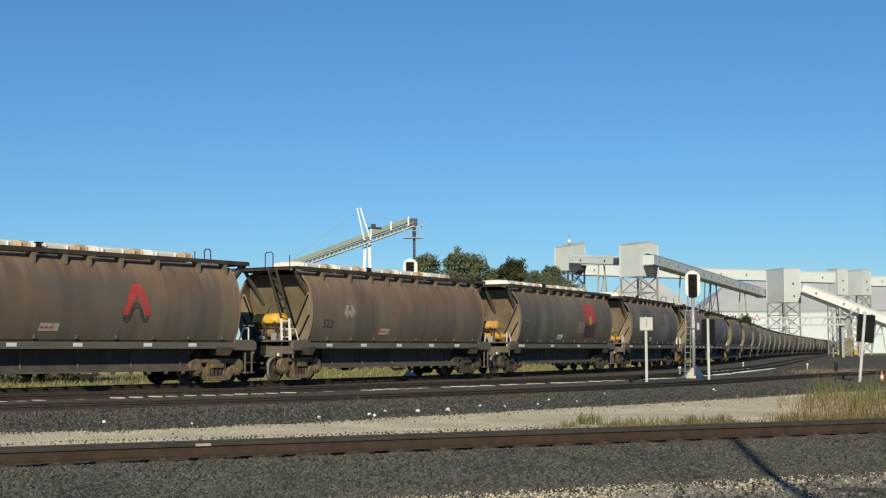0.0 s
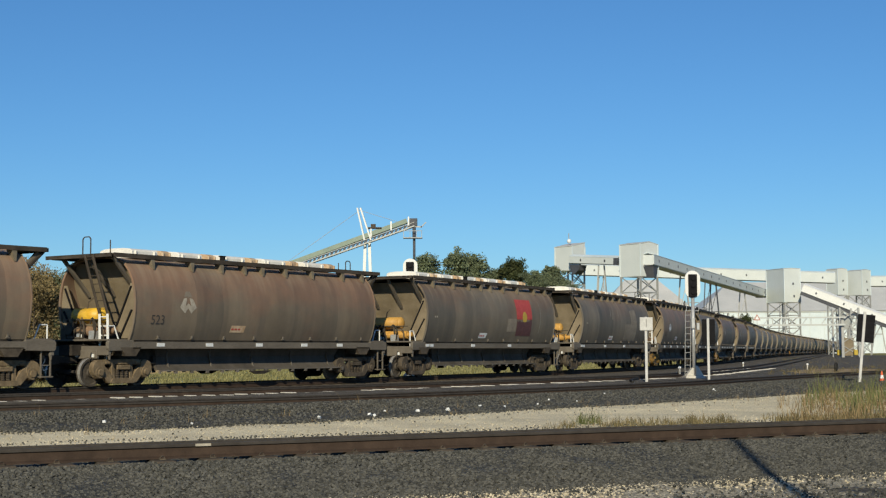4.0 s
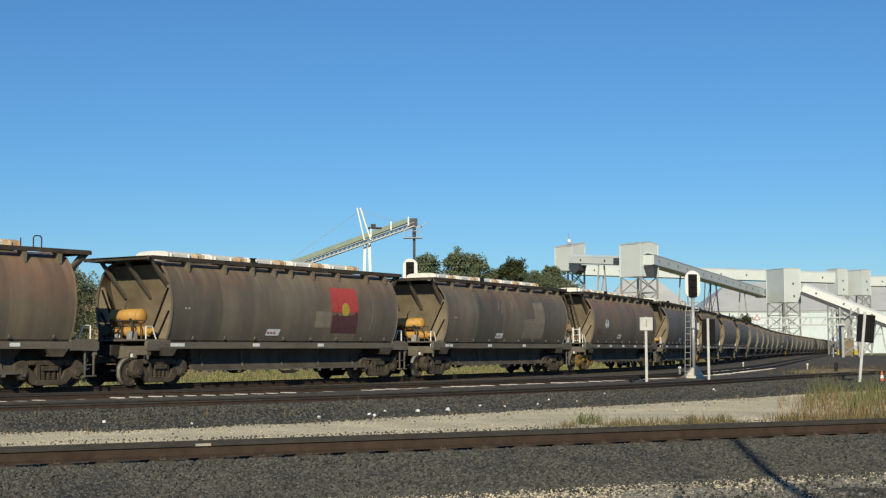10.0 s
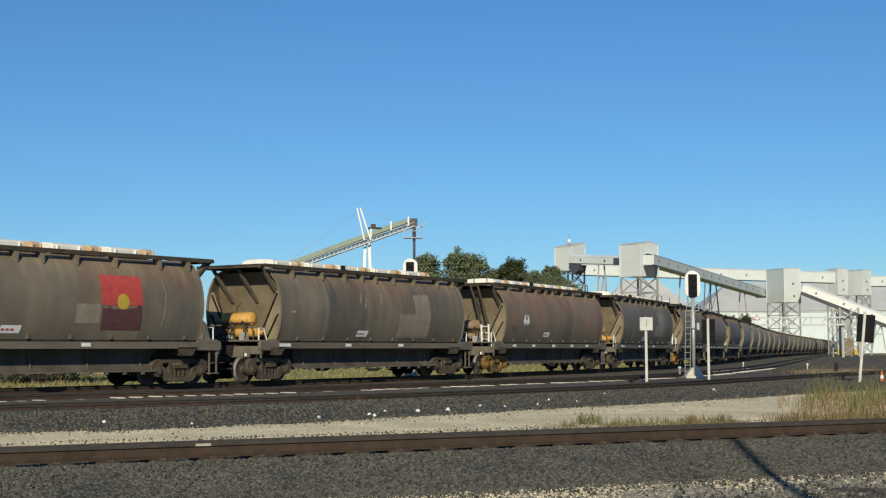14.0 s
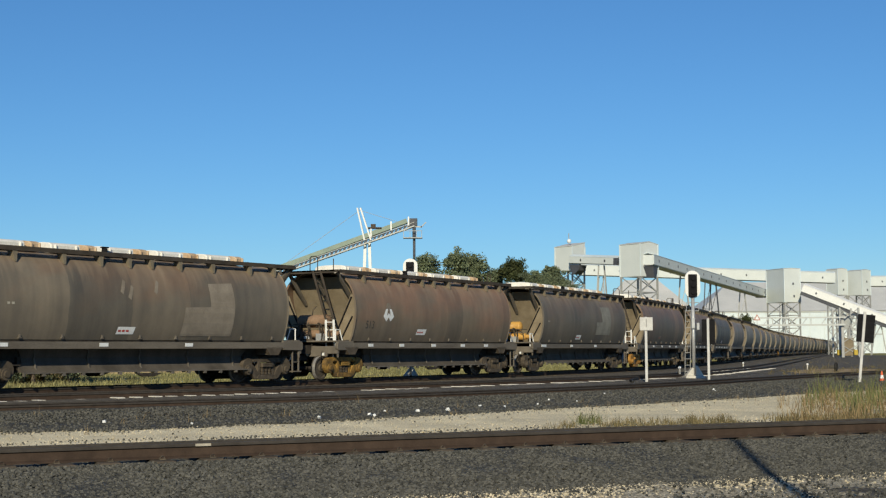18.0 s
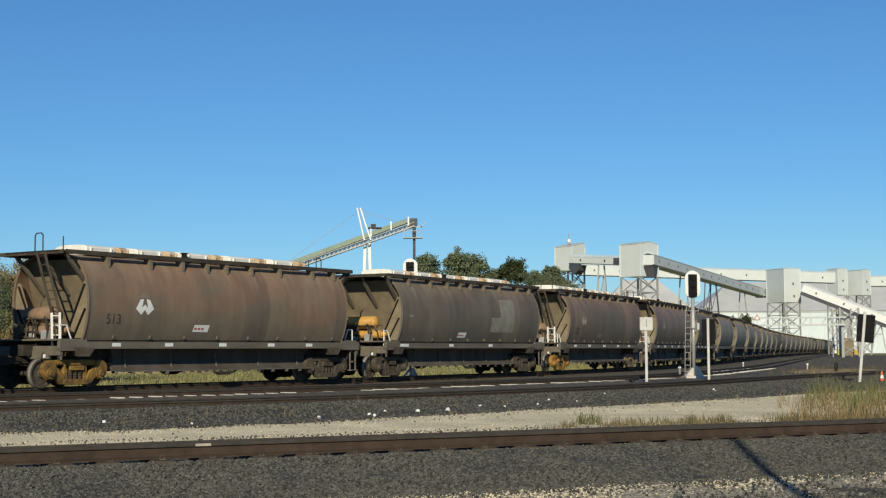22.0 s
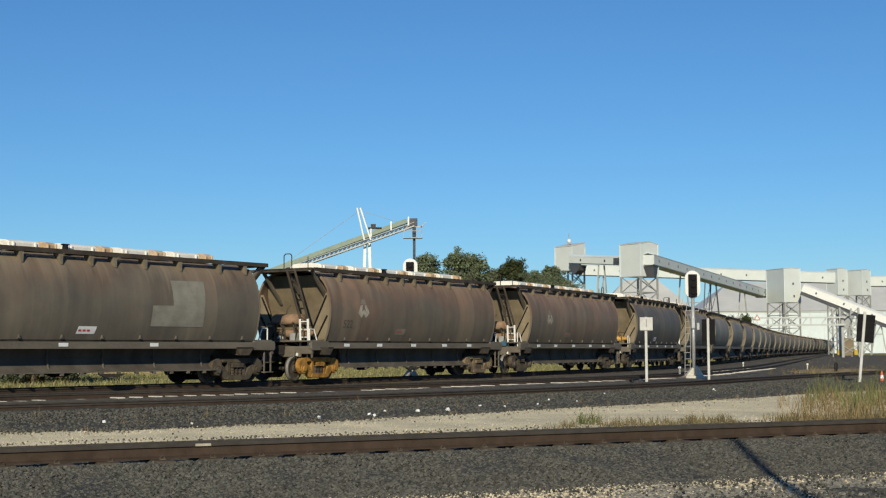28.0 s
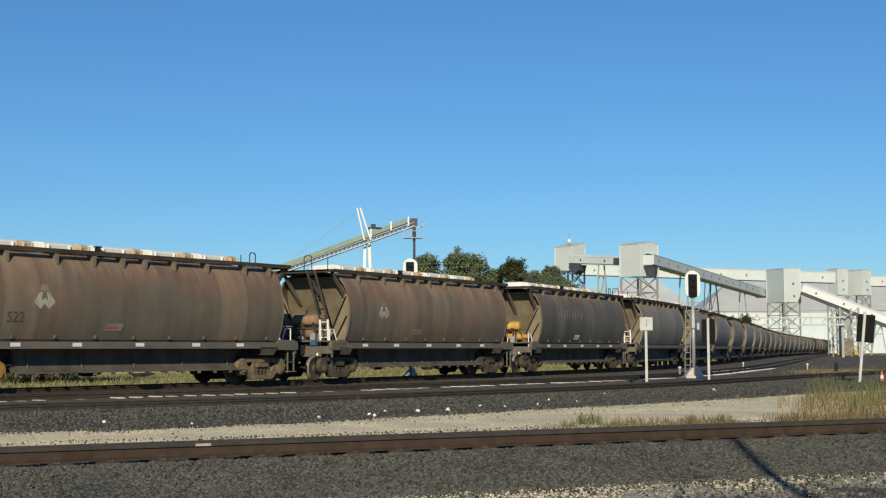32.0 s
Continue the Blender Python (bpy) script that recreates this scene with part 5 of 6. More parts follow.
def shed(at, length, depth, eave, ridge, label, roof_mat, hip=8.0):
    s = thing("storage_shed", label, "shed", at, group="grain sheds")
    bm = bmesh.new()
    box(bm, (length / 2, depth / 2, eave / 2 - 0.25), (length, depth, eave + 0.5))
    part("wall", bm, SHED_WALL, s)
    bm = bmesh.new()
    e, o = eave + 0.02, 0.6
    v = [bm.verts.new(c) for c in ((-o, -o, e), (length + o, -o, e), (length + o, depth + o, e), (-o, depth + o, e), (hip, depth / 2, ridge), (length - hip, depth / 2, ridge))]
    for f in ((0, 1, 5, 4), (1, 2, 5), (2, 3, 4, 5), (3, 0, 4), (3, 2, 1, 0)):
        bm.faces.new([v[i] for i in f])
    bmesh.ops.recalc_face_normals(bm, faces=bm.faces[:])
    part("roof", bm, roof_mat, s)
    k = int(length / 6)
    for i in range(k):
        bm = bmesh.new()
        box(bm, ((i + 0.5) * length / k, -0.08, eave / 2), (0.18, 0.14, eave))
        part("pilaster", bm, CLAD, s)
    bm = bmesh.new()
    box(bm, (length / 2, -0.1, eave - 0.35), (length + 0.8, 0.3, 0.5))
    part("gutter", bm, CLAD_GREY, s)
    return s


shed(pose(111.6, 607.4, -0.4, 0, 0, -3), 142.6, 68, 18.3, 32.5, "long white-walled grain shed with grey roof", SHED_ROOF, 17)
shed(pose(50.7, 450, -0.4, 0, 0, -3), 29, 38, 14.5, 25.1, "grey-roofed hip-roofed grain shed behind the towers", SHED_ROOF, 9)
shed(pose(184.5, 628.8, -0.4, 0, 0, -3), 108, 68, 17.2, 36.4, "grey hip-roofed grain shed beyond the yard", SHED_ROOF, 37)

# pipe bridge over the line
pb = thing("pipe_bridge", "pale steel pipe bridge across the tracks", "bridge")
for z, hgt in ((5.5, 0.3), (6.8, 0.25)):
    bm = bmesh.new()
    beam(bm, (51, 249.0, z), (71, 247.8, z), 0.5, hgt)
    part("chord", bm, CLAD_GREY, pb)
for i in range(12):
    bm = bmesh.new()
    x = 51.5 + i * 1.7
    beam(bm, (x, 248.4, 5.4), (x + (0.9 if i % 2 else 0), 248.4, 6.6), 0.12, 0.12)
    part("post", bm, CLAD_GREY, pb)
for x in (51.6, 70.6):
    bm = bmesh.new()
    beam(bm, (x, 248.4, -0.4), (x, 248.4, 6.9), 0.45, 0.45)
    part("leg", bm, STEEL_FAR, pb)

for x, y in ((55.55, 248.36),):
    ws = thing("warning_sign", "red-edged triangular warning sign on the pipe bridge", "sign", pose(x, y, 6.35), group="warning signs")
    bm = bmesh.new()
    prism(bm, [(-0.62, 0), (0.62, 0), (0, 1.15)], "y", 0, 0.05)
    part("plate", bm, FADED_RED, ws, "faded red triangle plate")
    bm = bmesh.new()
    prism(bm, [(-0.34, 0.17), (0.34, 0.17), (0, 0.80)], "y", -0.012, 0.0)
    part("face", bm, WHITE, ws, "white inner triangle")
    bm = bmesh.new()
    beam(bm, (0, 0.08, -0.95), (0, 0.08, 0.9), 0.08, 0.08)
    part("bracket", bm, STEEL_FAR, ws)

# loading bin at the end of the bridge
lb = thing("loading_tower", "rust-stained lattice loading tower beside the track", "tower")
for x in (71.0, 74.4):
    for y in (251.3, 255.9):
        bm = bmesh.new()
        beam(bm, (x, y, -0.4), (x, y, 8.6), 0.3, 0.3)
        part("leg", bm, STEEL_FAR, lb)
for i in range(4):
    for x0, x1 in ((71.0, 74.4), (74.4, 71.0)):
        bm = bmesh.new()
        beam(bm, (x0, 251.3, 2.1 * i), (x1, 251.3, 2.1 * i + 2.1), 0.14, 0.14)
        part("brace", bm, STEEL_FAR, lb)
bm = bmesh.new()
bmesh.ops.create_cone(bm, cap_ends=True, segments=14, radius1=0.6, radius2=1.7, depth=2.6, matrix=pose(72.7, 253.6, 6.2))
part("bin", bm, CLAD_GREY, lb)
part("cabin", simple(((72.5, 252.4, 1.6), (1.9, 2, 3.2))), TAN, lb, bevel=0.05)
for x in (70.6, 73.6):
    part("lamp_cover", simple(((x, 250.8, 0.6), (0.7, 0.5, 1.0))), GOLD, lb, "yellow bollard cover", bevel=0.1)

# stacker boom behind the train
st = thing("stacker_conveyor", "pale stacker boom with green cover and white mast", "conveyor")
A, B = Vector((-33, 265.1, 15.2)), Vector((-5.4, 265.1, 24.9))
for h, mat, nm, hh in ((0, CLAD_GREY, "lower_chord", 0.22), (0.72, STEEL_FAR, "upper_chord", 0.12)):
    for dy in (-0.9, 0.9):
        bm = bmesh.new()
        beam(bm, A + Vector((0, dy, h)), B + Vector((0, dy, h)), 0.25, hh)
        part(nm, bm, mat, st)
bm = bmesh.new()
beam(bm, A + Vector((0, 0, 1.22)), B + Vector((-1.4, 0, 1.02)), 2.0, 0.85)
part("cover", bm, GREEN_ROOF, st, "faded green conveyor cover")
for i in range(34):
    u = (i + 0.5) / 34
    p = A.lerp(B, u)
    bm = bmesh.new()
    beam(bm, p + Vector((0, -0.95, 0.05)), p + Vector((0.4, -0.95, 0.7)), 0.12, 0.34)
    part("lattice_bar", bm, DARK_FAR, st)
for dx in (-0.75, 0.75):
    bm = bmesh.new()
    beam(bm, (-14.4 + dx * 1.5, 265.8, -0.4), (-14.4 + dx * 0.5, 265.8, 22.1), 0.55, 0.55)
    part("leg", bm, WHITE, st)
    bm = bmesh.new()
    beam(bm, (-14.2 + dx * 0.8, 263.9, 22.2), (-15.9 + dx * 0.4, 264.3, 28.4), 0.26, 0.28)
    part("mast", bm, WHITE, st)
for end in ((-31, 265.1, 17.2), (-8, 265.1, 25.6)):
    bm = bmesh.new()
    rod(bm, (-15.8, 265.1, 28.0), end, 0.045, 6)
    part("stay_cable", bm, GALV, st)
part("winch_house", simple(((-12.9, 264.6, 24.55), (2.6, 1.6, 0.25)), ((-13.2, 264.6, 24.95), (0.9, 0.8, 0.7))), BOGIE_DULL, st)
part("head_drive", simple(((-5.6, 265.1, 25.6), (1.5, 1.8, 1.5))), DARK_FAR, st, bevel=0.05)
for x, z in ((-13.6, 23.0), (-9.8, 24.2), (-6.5, 25.1)):
    part("stanchion", simple(((x, 264.0, z + 0.7), (0.28, 0.2, 1.7))), WHITE, st)
bm = bmesh.new()
box(bm, (-5.7, 264.4, 22.6), (3.6, 1.9, 0.15))
for x in (-7.4, -6.2, -5.0, -4.0):
    beam(bm, (x, 263.4, 22.6), (x, 263.4, 23.9), 0.1, 0.1)
beam(bm, (-7.4, 263.4, 23.9), (-3.9, 263.4, 23.9), 0.1, 0.1)
beam(bm, (-4.2, 264.4, 24.6), (-3.2, 264.4, 25.6), 0.2, 0.2)
beam(bm, (-7.0, 264.4, 24.9), (-4.0, 264.4, 24.7), 0.2, 0.25)
part("platform", bm, STEEL_FAR, st)
bm = bmesh.new()
rod(bm, (-5.45, 264.6, 6.0), (-5.45, 264.6, 22.5), 0.26, 10)
rod(bm, (-5.45, 264.6, 22.5), (-5.45, 264.6, 25.0), 0.35, 10)
rod(bm, (-5.45, 264.6, 15.6), (-5.45, 264.6, 16.1), 0.45, 10)
part("spout", bm, DARK_FAR, st)


# ---- trees ----
def tree(at, tall, wide, leaf, seed, label, low=0.35, name="gum_tree", group="gum trees behind the train"):
    """A tapered trunk with limbs, and a crown of leaf clumps with gaps between them."""
    rnd = random.Random(seed)
    t = thing(name, label, "tree", at, group=group)
    bm = bmesh.new()
    rod(bm, (0, 0, -0.1), (0.2, 0.1, tall * 0.55), 0.024 * tall, 9, 0.012 * tall)
    lobes = []
    for i in range(18):
        a = rnd.uniform(0, 6.28)
        u = rnd.uniform(0, 1) if i > 1 else 0.97
        r = wide * 0.42 * math.sqrt(rnd.uniform(0.05, 1)) * (1 - 0.75 * u ** 2.5)
        c = Vector((r * math.cos(a), r * math.sin(a), tall * (low + (0.94 - low) * u)))
        rod(bm, (0.1, 0, tall * rnd.uniform(0.25, 0.5)), c, 0.008 * tall, 6, 0.002 * tall)
        lobes.append((c, wide * rnd.uniform(0.2, 0.3)))
    part("trunk", bm, BARK, t)
    verts, faces = [], []
    for c, r in lobes:
        for _ in range(16):
            q = c + Vector((rnd.gauss(0, 0.5), rnd.gauss(0, 0.5), rnd.gauss(0, 0.38))) * r
            cr = r * rnd.uniform(0.3, 0.6)
            for _ in range(80):
                d = Vector((rnd.gauss(0, 1), rnd.gauss(0, 1), rnd.gauss(0, 0.8)))
                p = q + d.normalized() * cr * rnd.uniform(0.4, 1.0)
                u = Vector((rnd.gauss(0, 1), rnd.gauss(0, 1), rnd.gauss(0, 1))).normalized()
                v = u.cross(Vector((rnd.gauss(0, 1), rnd.gauss(0, 1), rnd.gauss(0, 1)))).normalized()
                s = rnd.uniform(0.004, 0.0095) * tall
                n = len(verts)
                verts += [p - u * s * 1.6, p + v * s * 0.7, p + u * s * 1.6, p - v * s * 0.7]
                faces.append((n, n + 1, n + 2, n + 3))
    me = bpy.data.meshes.new("crown")
    me.from_pydata([tuple(v) for v in verts], [], faces)
    me.materials.append(leaf)
    part("crown", me, None, t)
    return t


for i, (x, y, tall, wide, leaf) in enumerate(((-2.3, 213.2, 15.9, 6.4, GUM), (1.9, 212.1, 16.6, 6.6, GUM), (4.9, 215.5, 16.0, 6.0, GUM), (7.9, 216.7, 14.2, 4.4, GUM), (10.6, 213.2, 15.2, 5.2, GUM_DARK),
                                             (13.4, 212.1, 13.6, 5.6, GUM), (17.0, 216.7, 14.9, 4.2, GUM), (18.9, 213.2, 11.6, 5.6, GUM), (21.0, 212.1, 9.6, 5.0, GUM), (15.3, 209.8, 12.4, 6.0, GUM), (-5.2, 217.9, 11.5, 6.0, GUM))):
    tree(pose(x, y, -0.42, 0, 0, 40 * i), tall, wide, leaf, 11 + i, "grey-green gum tree beyond the yard tracks" if leaf is GUM else "dark green gum tree beyond the yard tracks")
for i, (x, y, tall) in enumerate(((43.9, 216.7, 6.5), (45.6, 219.0, 6.1), (46.9, 217.9, 6.6))):
    tree(pose(x, y, -0.42, 0, 0, 70 * i), tall, 3.0, GUM_DARK, 41 + i, "dark shrub beside the far wagons", 0.3, "shrub", "shrubs by the line")
for i, (x, y, tall) in enumerate(((-21.4, 71.5, 5.5), (-19.3, 72.5, 5.6), (-23.4, 71.5, 5.5), (-20.4, 70, 5.0), (-22.4, 70, 4.8), (-25.4, 70.5, 5.2), (-21.0, 73.5, 5.6), (-24.0, 73, 5.4))):
    tree(pose(x, y, -0.42, 0, 0, 50 * i), tall, 4.2, GUM if i % 3 == 1 else DRY_BUSH, 51 + i, "dense grey-green bush behind the train" if i % 3 == 1 else "dense dry tan bush behind the train", 0.08, "bush", "bushes by the line")


# ---- grass ----
def grass(name, label, spots, material, h0, h1, blades, lean=0.35, wide=0.010):
    """Tufts of narrow blades rising from the given places."""
    verts, faces = [], []
    for x, y, z, size in spots:
        for _ in range(blades):
            px, py = x + random.gauss(0, 0.12) * size, y + random.gauss(0, 0.12) * size
            a = random.uniform(0, 6.28)
            h = random.uniform(h0, h1) * size
            wd = random.uniform(0.4, 1.0) * wide
            dx, dy = math.cos(a) * wd, math.sin(a) * wd
            lx, ly = random.gauss(0, lean) * h, random.gauss(0, lean) * h
            n = len(verts)
            verts += [(px - dx, py - dy, z), (px + dx, py + dy, z), (px + lx * 0.35 + dx * 0.7, py + ly * 0.35 + dy * 0.7, z + h * 0.6),
                      (px + lx * 0.35 - dx * 0.7, py + ly * 0.35 - dy * 0.7, z + h * 0.6), (px + lx, py + ly, z + h)]
            faces += [(n, n + 1, n + 2, n + 3), (n + 3, n + 2, n + 4)]
    me = bpy.data.meshes.new(name)
    me.from_pydata(verts, [], faces)
    me.materials.append(material)
    return tagged(new(name, me), label, "grass", kind="stuff")


random.seed(5)
spots = [(x, y, -0.40, random.uniform(0.5, 1.3)) for x, y in ((random.uniform(6.0, 17), random.uniform(25, 44)) for _ in range(900))
         if 0.256 * y + random.gauss(0, 0.4) < x and y > 21.9 + 0.475 * x and noise.noise((x * 0.6, y * 0.6, 0)) > -0.25]
grass("tall_dry_grass", "straw-coloured dry grass beside the tracks", spots, DRY_GRASS, 0.12, 0.5, 14)
spots = [(x, y, -0.38, random.uniform(0.5, 1.1)) for x, y in ((random.uniform(8, 17), random.uniform(29, 44)) for _ in range(620)) if 0.262 * y + random.gauss(0, 0.25) < x and y > 22.4 + 0.475 * x and noise.noise((x * 0.8, y * 0.5, 7.0)) > -0.12]
grass("green_grass", "green stalks among the dry grass", spots, GREEN_GRASS, 0.3, 0.95, 8, 0.2)
spots = [(x, 18.06 + 0.475 * x + 2.8 + 5.2 * random.random() ** 1.7, -0.36, random.uniform(0.3, 0.85)) for x in [random.uniform(1.8, 11) for _ in range(1500)] if random.random() < (x - 1.2) / 5 and noise.noise((x * 1.6, 0.3, 0)) > -0.25]
grass("short_dry_grass", "short brown tufts on the gravel strip", spots, BROWN_WEED, 0.08, 0.32, 12)
grass("green_weed", "green weed on the gravel strip", [(2.83, 27.4, -0.36, 1.0), (2.96, 27.6, -0.36, 0.8), (2.7, 27.5, -0.36, 0.7)], GREEN_GRASS, 0.12, 0.36, 45, 0.5)
spots = []
for _ in range(9000):
    s = random.uniform(-45, 150)
    p, h = on_line(s, 4.4 + 34 * random.random() ** 1.6)
    spots.append((p.x, p.y, -0.43, random.uniform(0.7, 1.5)))
grass("verge_grass", "yellow-green grass verge behind the train", spots, VERGE_GREEN, 0.08, 0.26, 9, 0.4, 0.03)
spots = [(-2.32, 36.8, -0.28, 1.0), (-8.9, 30.4, -0.29, 0.7), (-8.4, 30.0, -0.29, 0.9), (0.4, 34.0, -0.29, 0.6), (-5.6, 29.0, -0.3, 0.8), (-5.0, 29.6, -0.3, 0.6), (-1.9, 31.6, -0.3, 0.7), (1.5, 36.2, -0.29, 0.6), (-9.3, 28.0, -0.3, 0.6)]
spots += [(random.uniform(-9, 9), 0, -0.31, random.uniform(0.25, 0.6)) for _ in range(36)]
spots = [(x, y or (28.6 + 0.83 * (x + 2) + random.gauss(2.2, 1.6)), z, q) for x, y, z, q in spots]
yard = []
for _ in range(650):
    y = random.uniform(72, 235)
    x = y * random.uniform(0.232, 0.335)
    if noise.noise((x * 0.25, y * 0.12, 3.0)) > -0.05:
        yard.append((x, y, -0.30 if y < 110 else -0.40, random.uniform(0.5, 1.3)))
grass("yard_weeds", "brownish weeds growing among the far yard tracks", yard, BROWN_WEED, 0.08, 0.36, 12, 0.5, 0.02)
grass("dry_weeds", "sparse dry stalks growing in the yard ballast", spots, DRY_GRASS, 0.1, 0.42, 5, 0.6, 0.006)


# ---- loose stones ----
def stone_field(name, label, spots, material, lo, hi):
    """Small angular stones, eight corners each, joined."""
    verts, faces = [], []
    base = ((-1, -1, -0.6), (1, -1, -0.6), (1, 1, -0.6), (-1, 1, -0.6), (-0.7, -0.7, 0.7), (0.7, -0.7, 0.7), (0.7, 0.7, 0.7), (-0.7, 0.7, 0.7))
    quads = ((0, 3, 2, 1), (4, 5, 6, 7), (0, 1, 5, 4), (1, 2, 6, 5), (2, 3, 7, 6), (3, 0, 4, 7))
    for x, y, z in spots:
        r = random.uniform(lo, hi) * 0.5
        e = Euler((random.uniform(-0.7, 0.7), random.uniform(-0.7, 0.7), random.uniform(0, 6.28))).to_matrix()
        n = len(verts)
        for c in base:
            p = e @ Vector((c[0] * r * random.uniform(0.7, 1.2), c[1] * r * random.uniform(0.6, 1.1), c[2] * r * random.uniform(0.6, 1.1)))
            verts.append((x + p.x, y + p.y, z + p.z))
        faces += [tuple(n + i for i in q) for q in quads]
    me = bpy.data.meshes.new(name)
    me.from_pydata(verts, [], faces)
    me.materials.append(material)
    return tagged(new(name, me), label, "stones", kind="stuff")


random.seed(9)
BED_A = ((-3.9, -3.0, -2.0, -0.55, -0.22, 0.25, 0.7, 1.7, 2.5), (-0.38, -0.345, -0.29, -0.20, -0.205, -0.235, -0.215, -0.25, -0.37))
spots = []
for _ in range(52000):
    off = random.uniform(-3.75, -0.09) if random.random() < 0.97 else random.uniform(0.2, 2.2)
    x = random.uniform(-8, 10.5)
    bay = ((x + 38) * 1.1071 / 0.6) % 1.0
    if x < 0.5 and -0.16 < off < 0 and 0.3 < bay < 0.7:
        continue
    p = Vector((x, 18.06 + 0.475 * x, 0)) + Vector((-0.429, 0.903, 0)) * off
    spots.append((p.x, p.y, float(np.interp(off, *BED_A)) + 0.005))
stone_field("ballast_stones", "loose angular blue-grey ballast stones", spots, STONE_BLUE, 0.02, 0.05)
spots = []
for _ in range(26000):
    x = random.uniform(-14, 24)
    u = random.random()
    g = PATH_G[min(range(0, len(PATH_G), 4), key=lambda i: abs(PATH_G[i].x - x))]
    spots.append((x, g.y + (x - g.x) * 0.9 + u * (11.0 + 0.25 * x) - 0.4, -0.33 + 0.07 * min(1, 1.6 * u)))
stone_field("yard_stones", "loose blue-grey stones on the yard ballast", spots, STONE_BLUE, 0.03, 0.06)
spots = []
for _ in range(1800):
    x = random.uniform(-9, 9)
    spots.append((x, 18.06 + 0.475 * x + random.uniform(2.6, 8.5), -0.355))
for _ in range(5000):
    x = random.uniform(-2, 8)
    spots.append((x, 18.06 + 0.475 * x - abs(random.gauss(0, 0.8)) - 3.6, -0.36))
spots = [q for q in spots if not (q[0] > 3.9 and q[1] < 17.0 and random.random() < 0.7)]
dark_spots = []
for _ in range(2600):
    x = random.uniform(-9, 9)
    u = random.choice((abs(random.gauss(0, 0.5)), random.uniform(0, 5), 4.5 - abs(random.gauss(0, 0.6)))) if x > -4 else random.uniform(0, 5)
    dark_spots.append((x, 18.06 + 0.475 * x + 2.9 + u, -0.345))
for _ in range(2600):
    x = random.uniform(-2, 8)
    dark_spots.append((x, 18.06 + 0.475 * x - 3.5 - abs(random.gauss(0, 0.7)), -0.35))
for _ in range(5200):
    x = random.uniform(2.2, 8.4)
    dark_spots.append((x, 13.7 + 0.475 * (x - 5.9) + random.gauss(0, 0.95), -0.335))
GX, GY = [p.x for p in PATH_G], [p.y for p in PATH_G]
for k in range(3600):
    x = random.uniform(-9, 16)
    lo, hi = 18.06 + 0.475 * x + 2.7, float(np.interp(x, GX, GY)) + 0.1
    u = random.random() if k % 3 else 1 - abs(random.gauss(0, 0.12))
    (dark_spots if k % 6 == 0 else spots).append((x, lo + (hi - lo) * u, -0.335))
stone_field("dark_chips", "dark stone chips strewn on the pale gravel", dark_spots, STONE_BLUE, 0.012, 0.035)
stone_field("gravel_stones", "loose pale limestone chips", spots, STONE_PALE, 0.012, 0.03)
spots = [(-6.75, 28.0, -0.29), (-1.62, 30.7, -0.29), (-1.5, 30.4, -0.29), (-1.35, 32.3, -0.28), (0.9, 35.2, -0.28), (1.5, 34.6, -0.28), (5.0, 43.8, -0.26), (9.0, 46.7, -0.27), (9.2, 48.0, -0.27), (-0.6, 32.3, -0.28), (-4.9, 27.4, -0.30), (-2.6, 29.4, -0.29), (0.1, 32.9, -0.28), (2.4, 36.0, -0.28), (3.6, 38.1, -0.28), (2.9, 38.9, -0.27)]
stone_field("pale_lumps", "white stones lying on the ballast", spots, WHITE, 0.035, 0.1)

# ---- the dry bank beyond the line and the pole that shades the ballast ----
bm = bmesh.new()
rows = []
for i in range(61):
    x = -70 + 53.0 * i / 60
    fall = min(1.0, (60 - i) / 7) ** 0.8
    row = []
    for j in range(13):
        v = j / 12
        z = 6.9 * fall * math.sin(math.pi * min(1, v * 1.1) / 1.1) ** 0.8 if 0 < j < 12 else -0.05
        row.append(bm.verts.new((x + random.uniform(-0.3, 0.3), 104 + 26 * v + random.uniform(-0.5, 0.5), -0.43 + z * (1 + 0.12 * noise.noise((x * 0.2, v * 4, 0))))))
    rows.append(row)
for a, b in zip(rows, rows[1:]):
    for j in range(12):
        bm.faces.new((a[j], b[j], b[j + 1], a[j + 1]))
solid("dry_bank", bm, BANK_SOIL, "dry grassy earth bank beyond the train", "bank", kind="structure", smooth=True)
pl = thing("utility_pole", "weathered wooden pole standing beside the near track", "pole", pose(2.52, 3.0, -0.42))
bm = bmesh.new()
rod(bm, (0, 0, -0.1), (0, 0, 8.1), 0.085, 16, 0.06)
part("shaft", bm, BARK, pl, smooth=True)
bm = bmesh.new()
rod(bm, (0, 0, 8.1), (0, 0, 8.16), 0.08, 16, 0.065)
part("cap", bm, GALV, pl)

# ---- small trackside things ----
for x, y, rz in ((18.3, 67.2, 40), (17.25, 61.3, 55)):
    pm = thing("point_lever", "low dark point lever box beside the second track", "point lever", pose(x, y, -0.3, 0, 0, rz), group="point levers")
    part("case", simple(((0, 0, 0.09), (0.5, 0.3, 0.18))), UNDER, pm, bevel=0.03)
    bm = bmesh.new()
    rod(bm, (0.1, 0, 0.12), (0.75, 0.05, 0.24), 0.03, 8)
    part("lever", bm, UNDER, pm)
cb = thing("cable_hose", "black cable hose lying across the ballast", "cable")
part("hose", tube([(8.9, 64.5, -0.2), (8.7, 63.2, -0.18), (8.1, 61.0, -0.2), (8.0, 59.6, -0.22), (7.8, 58.0, -0.2)], 0.06, 8), RUBBER, cb)
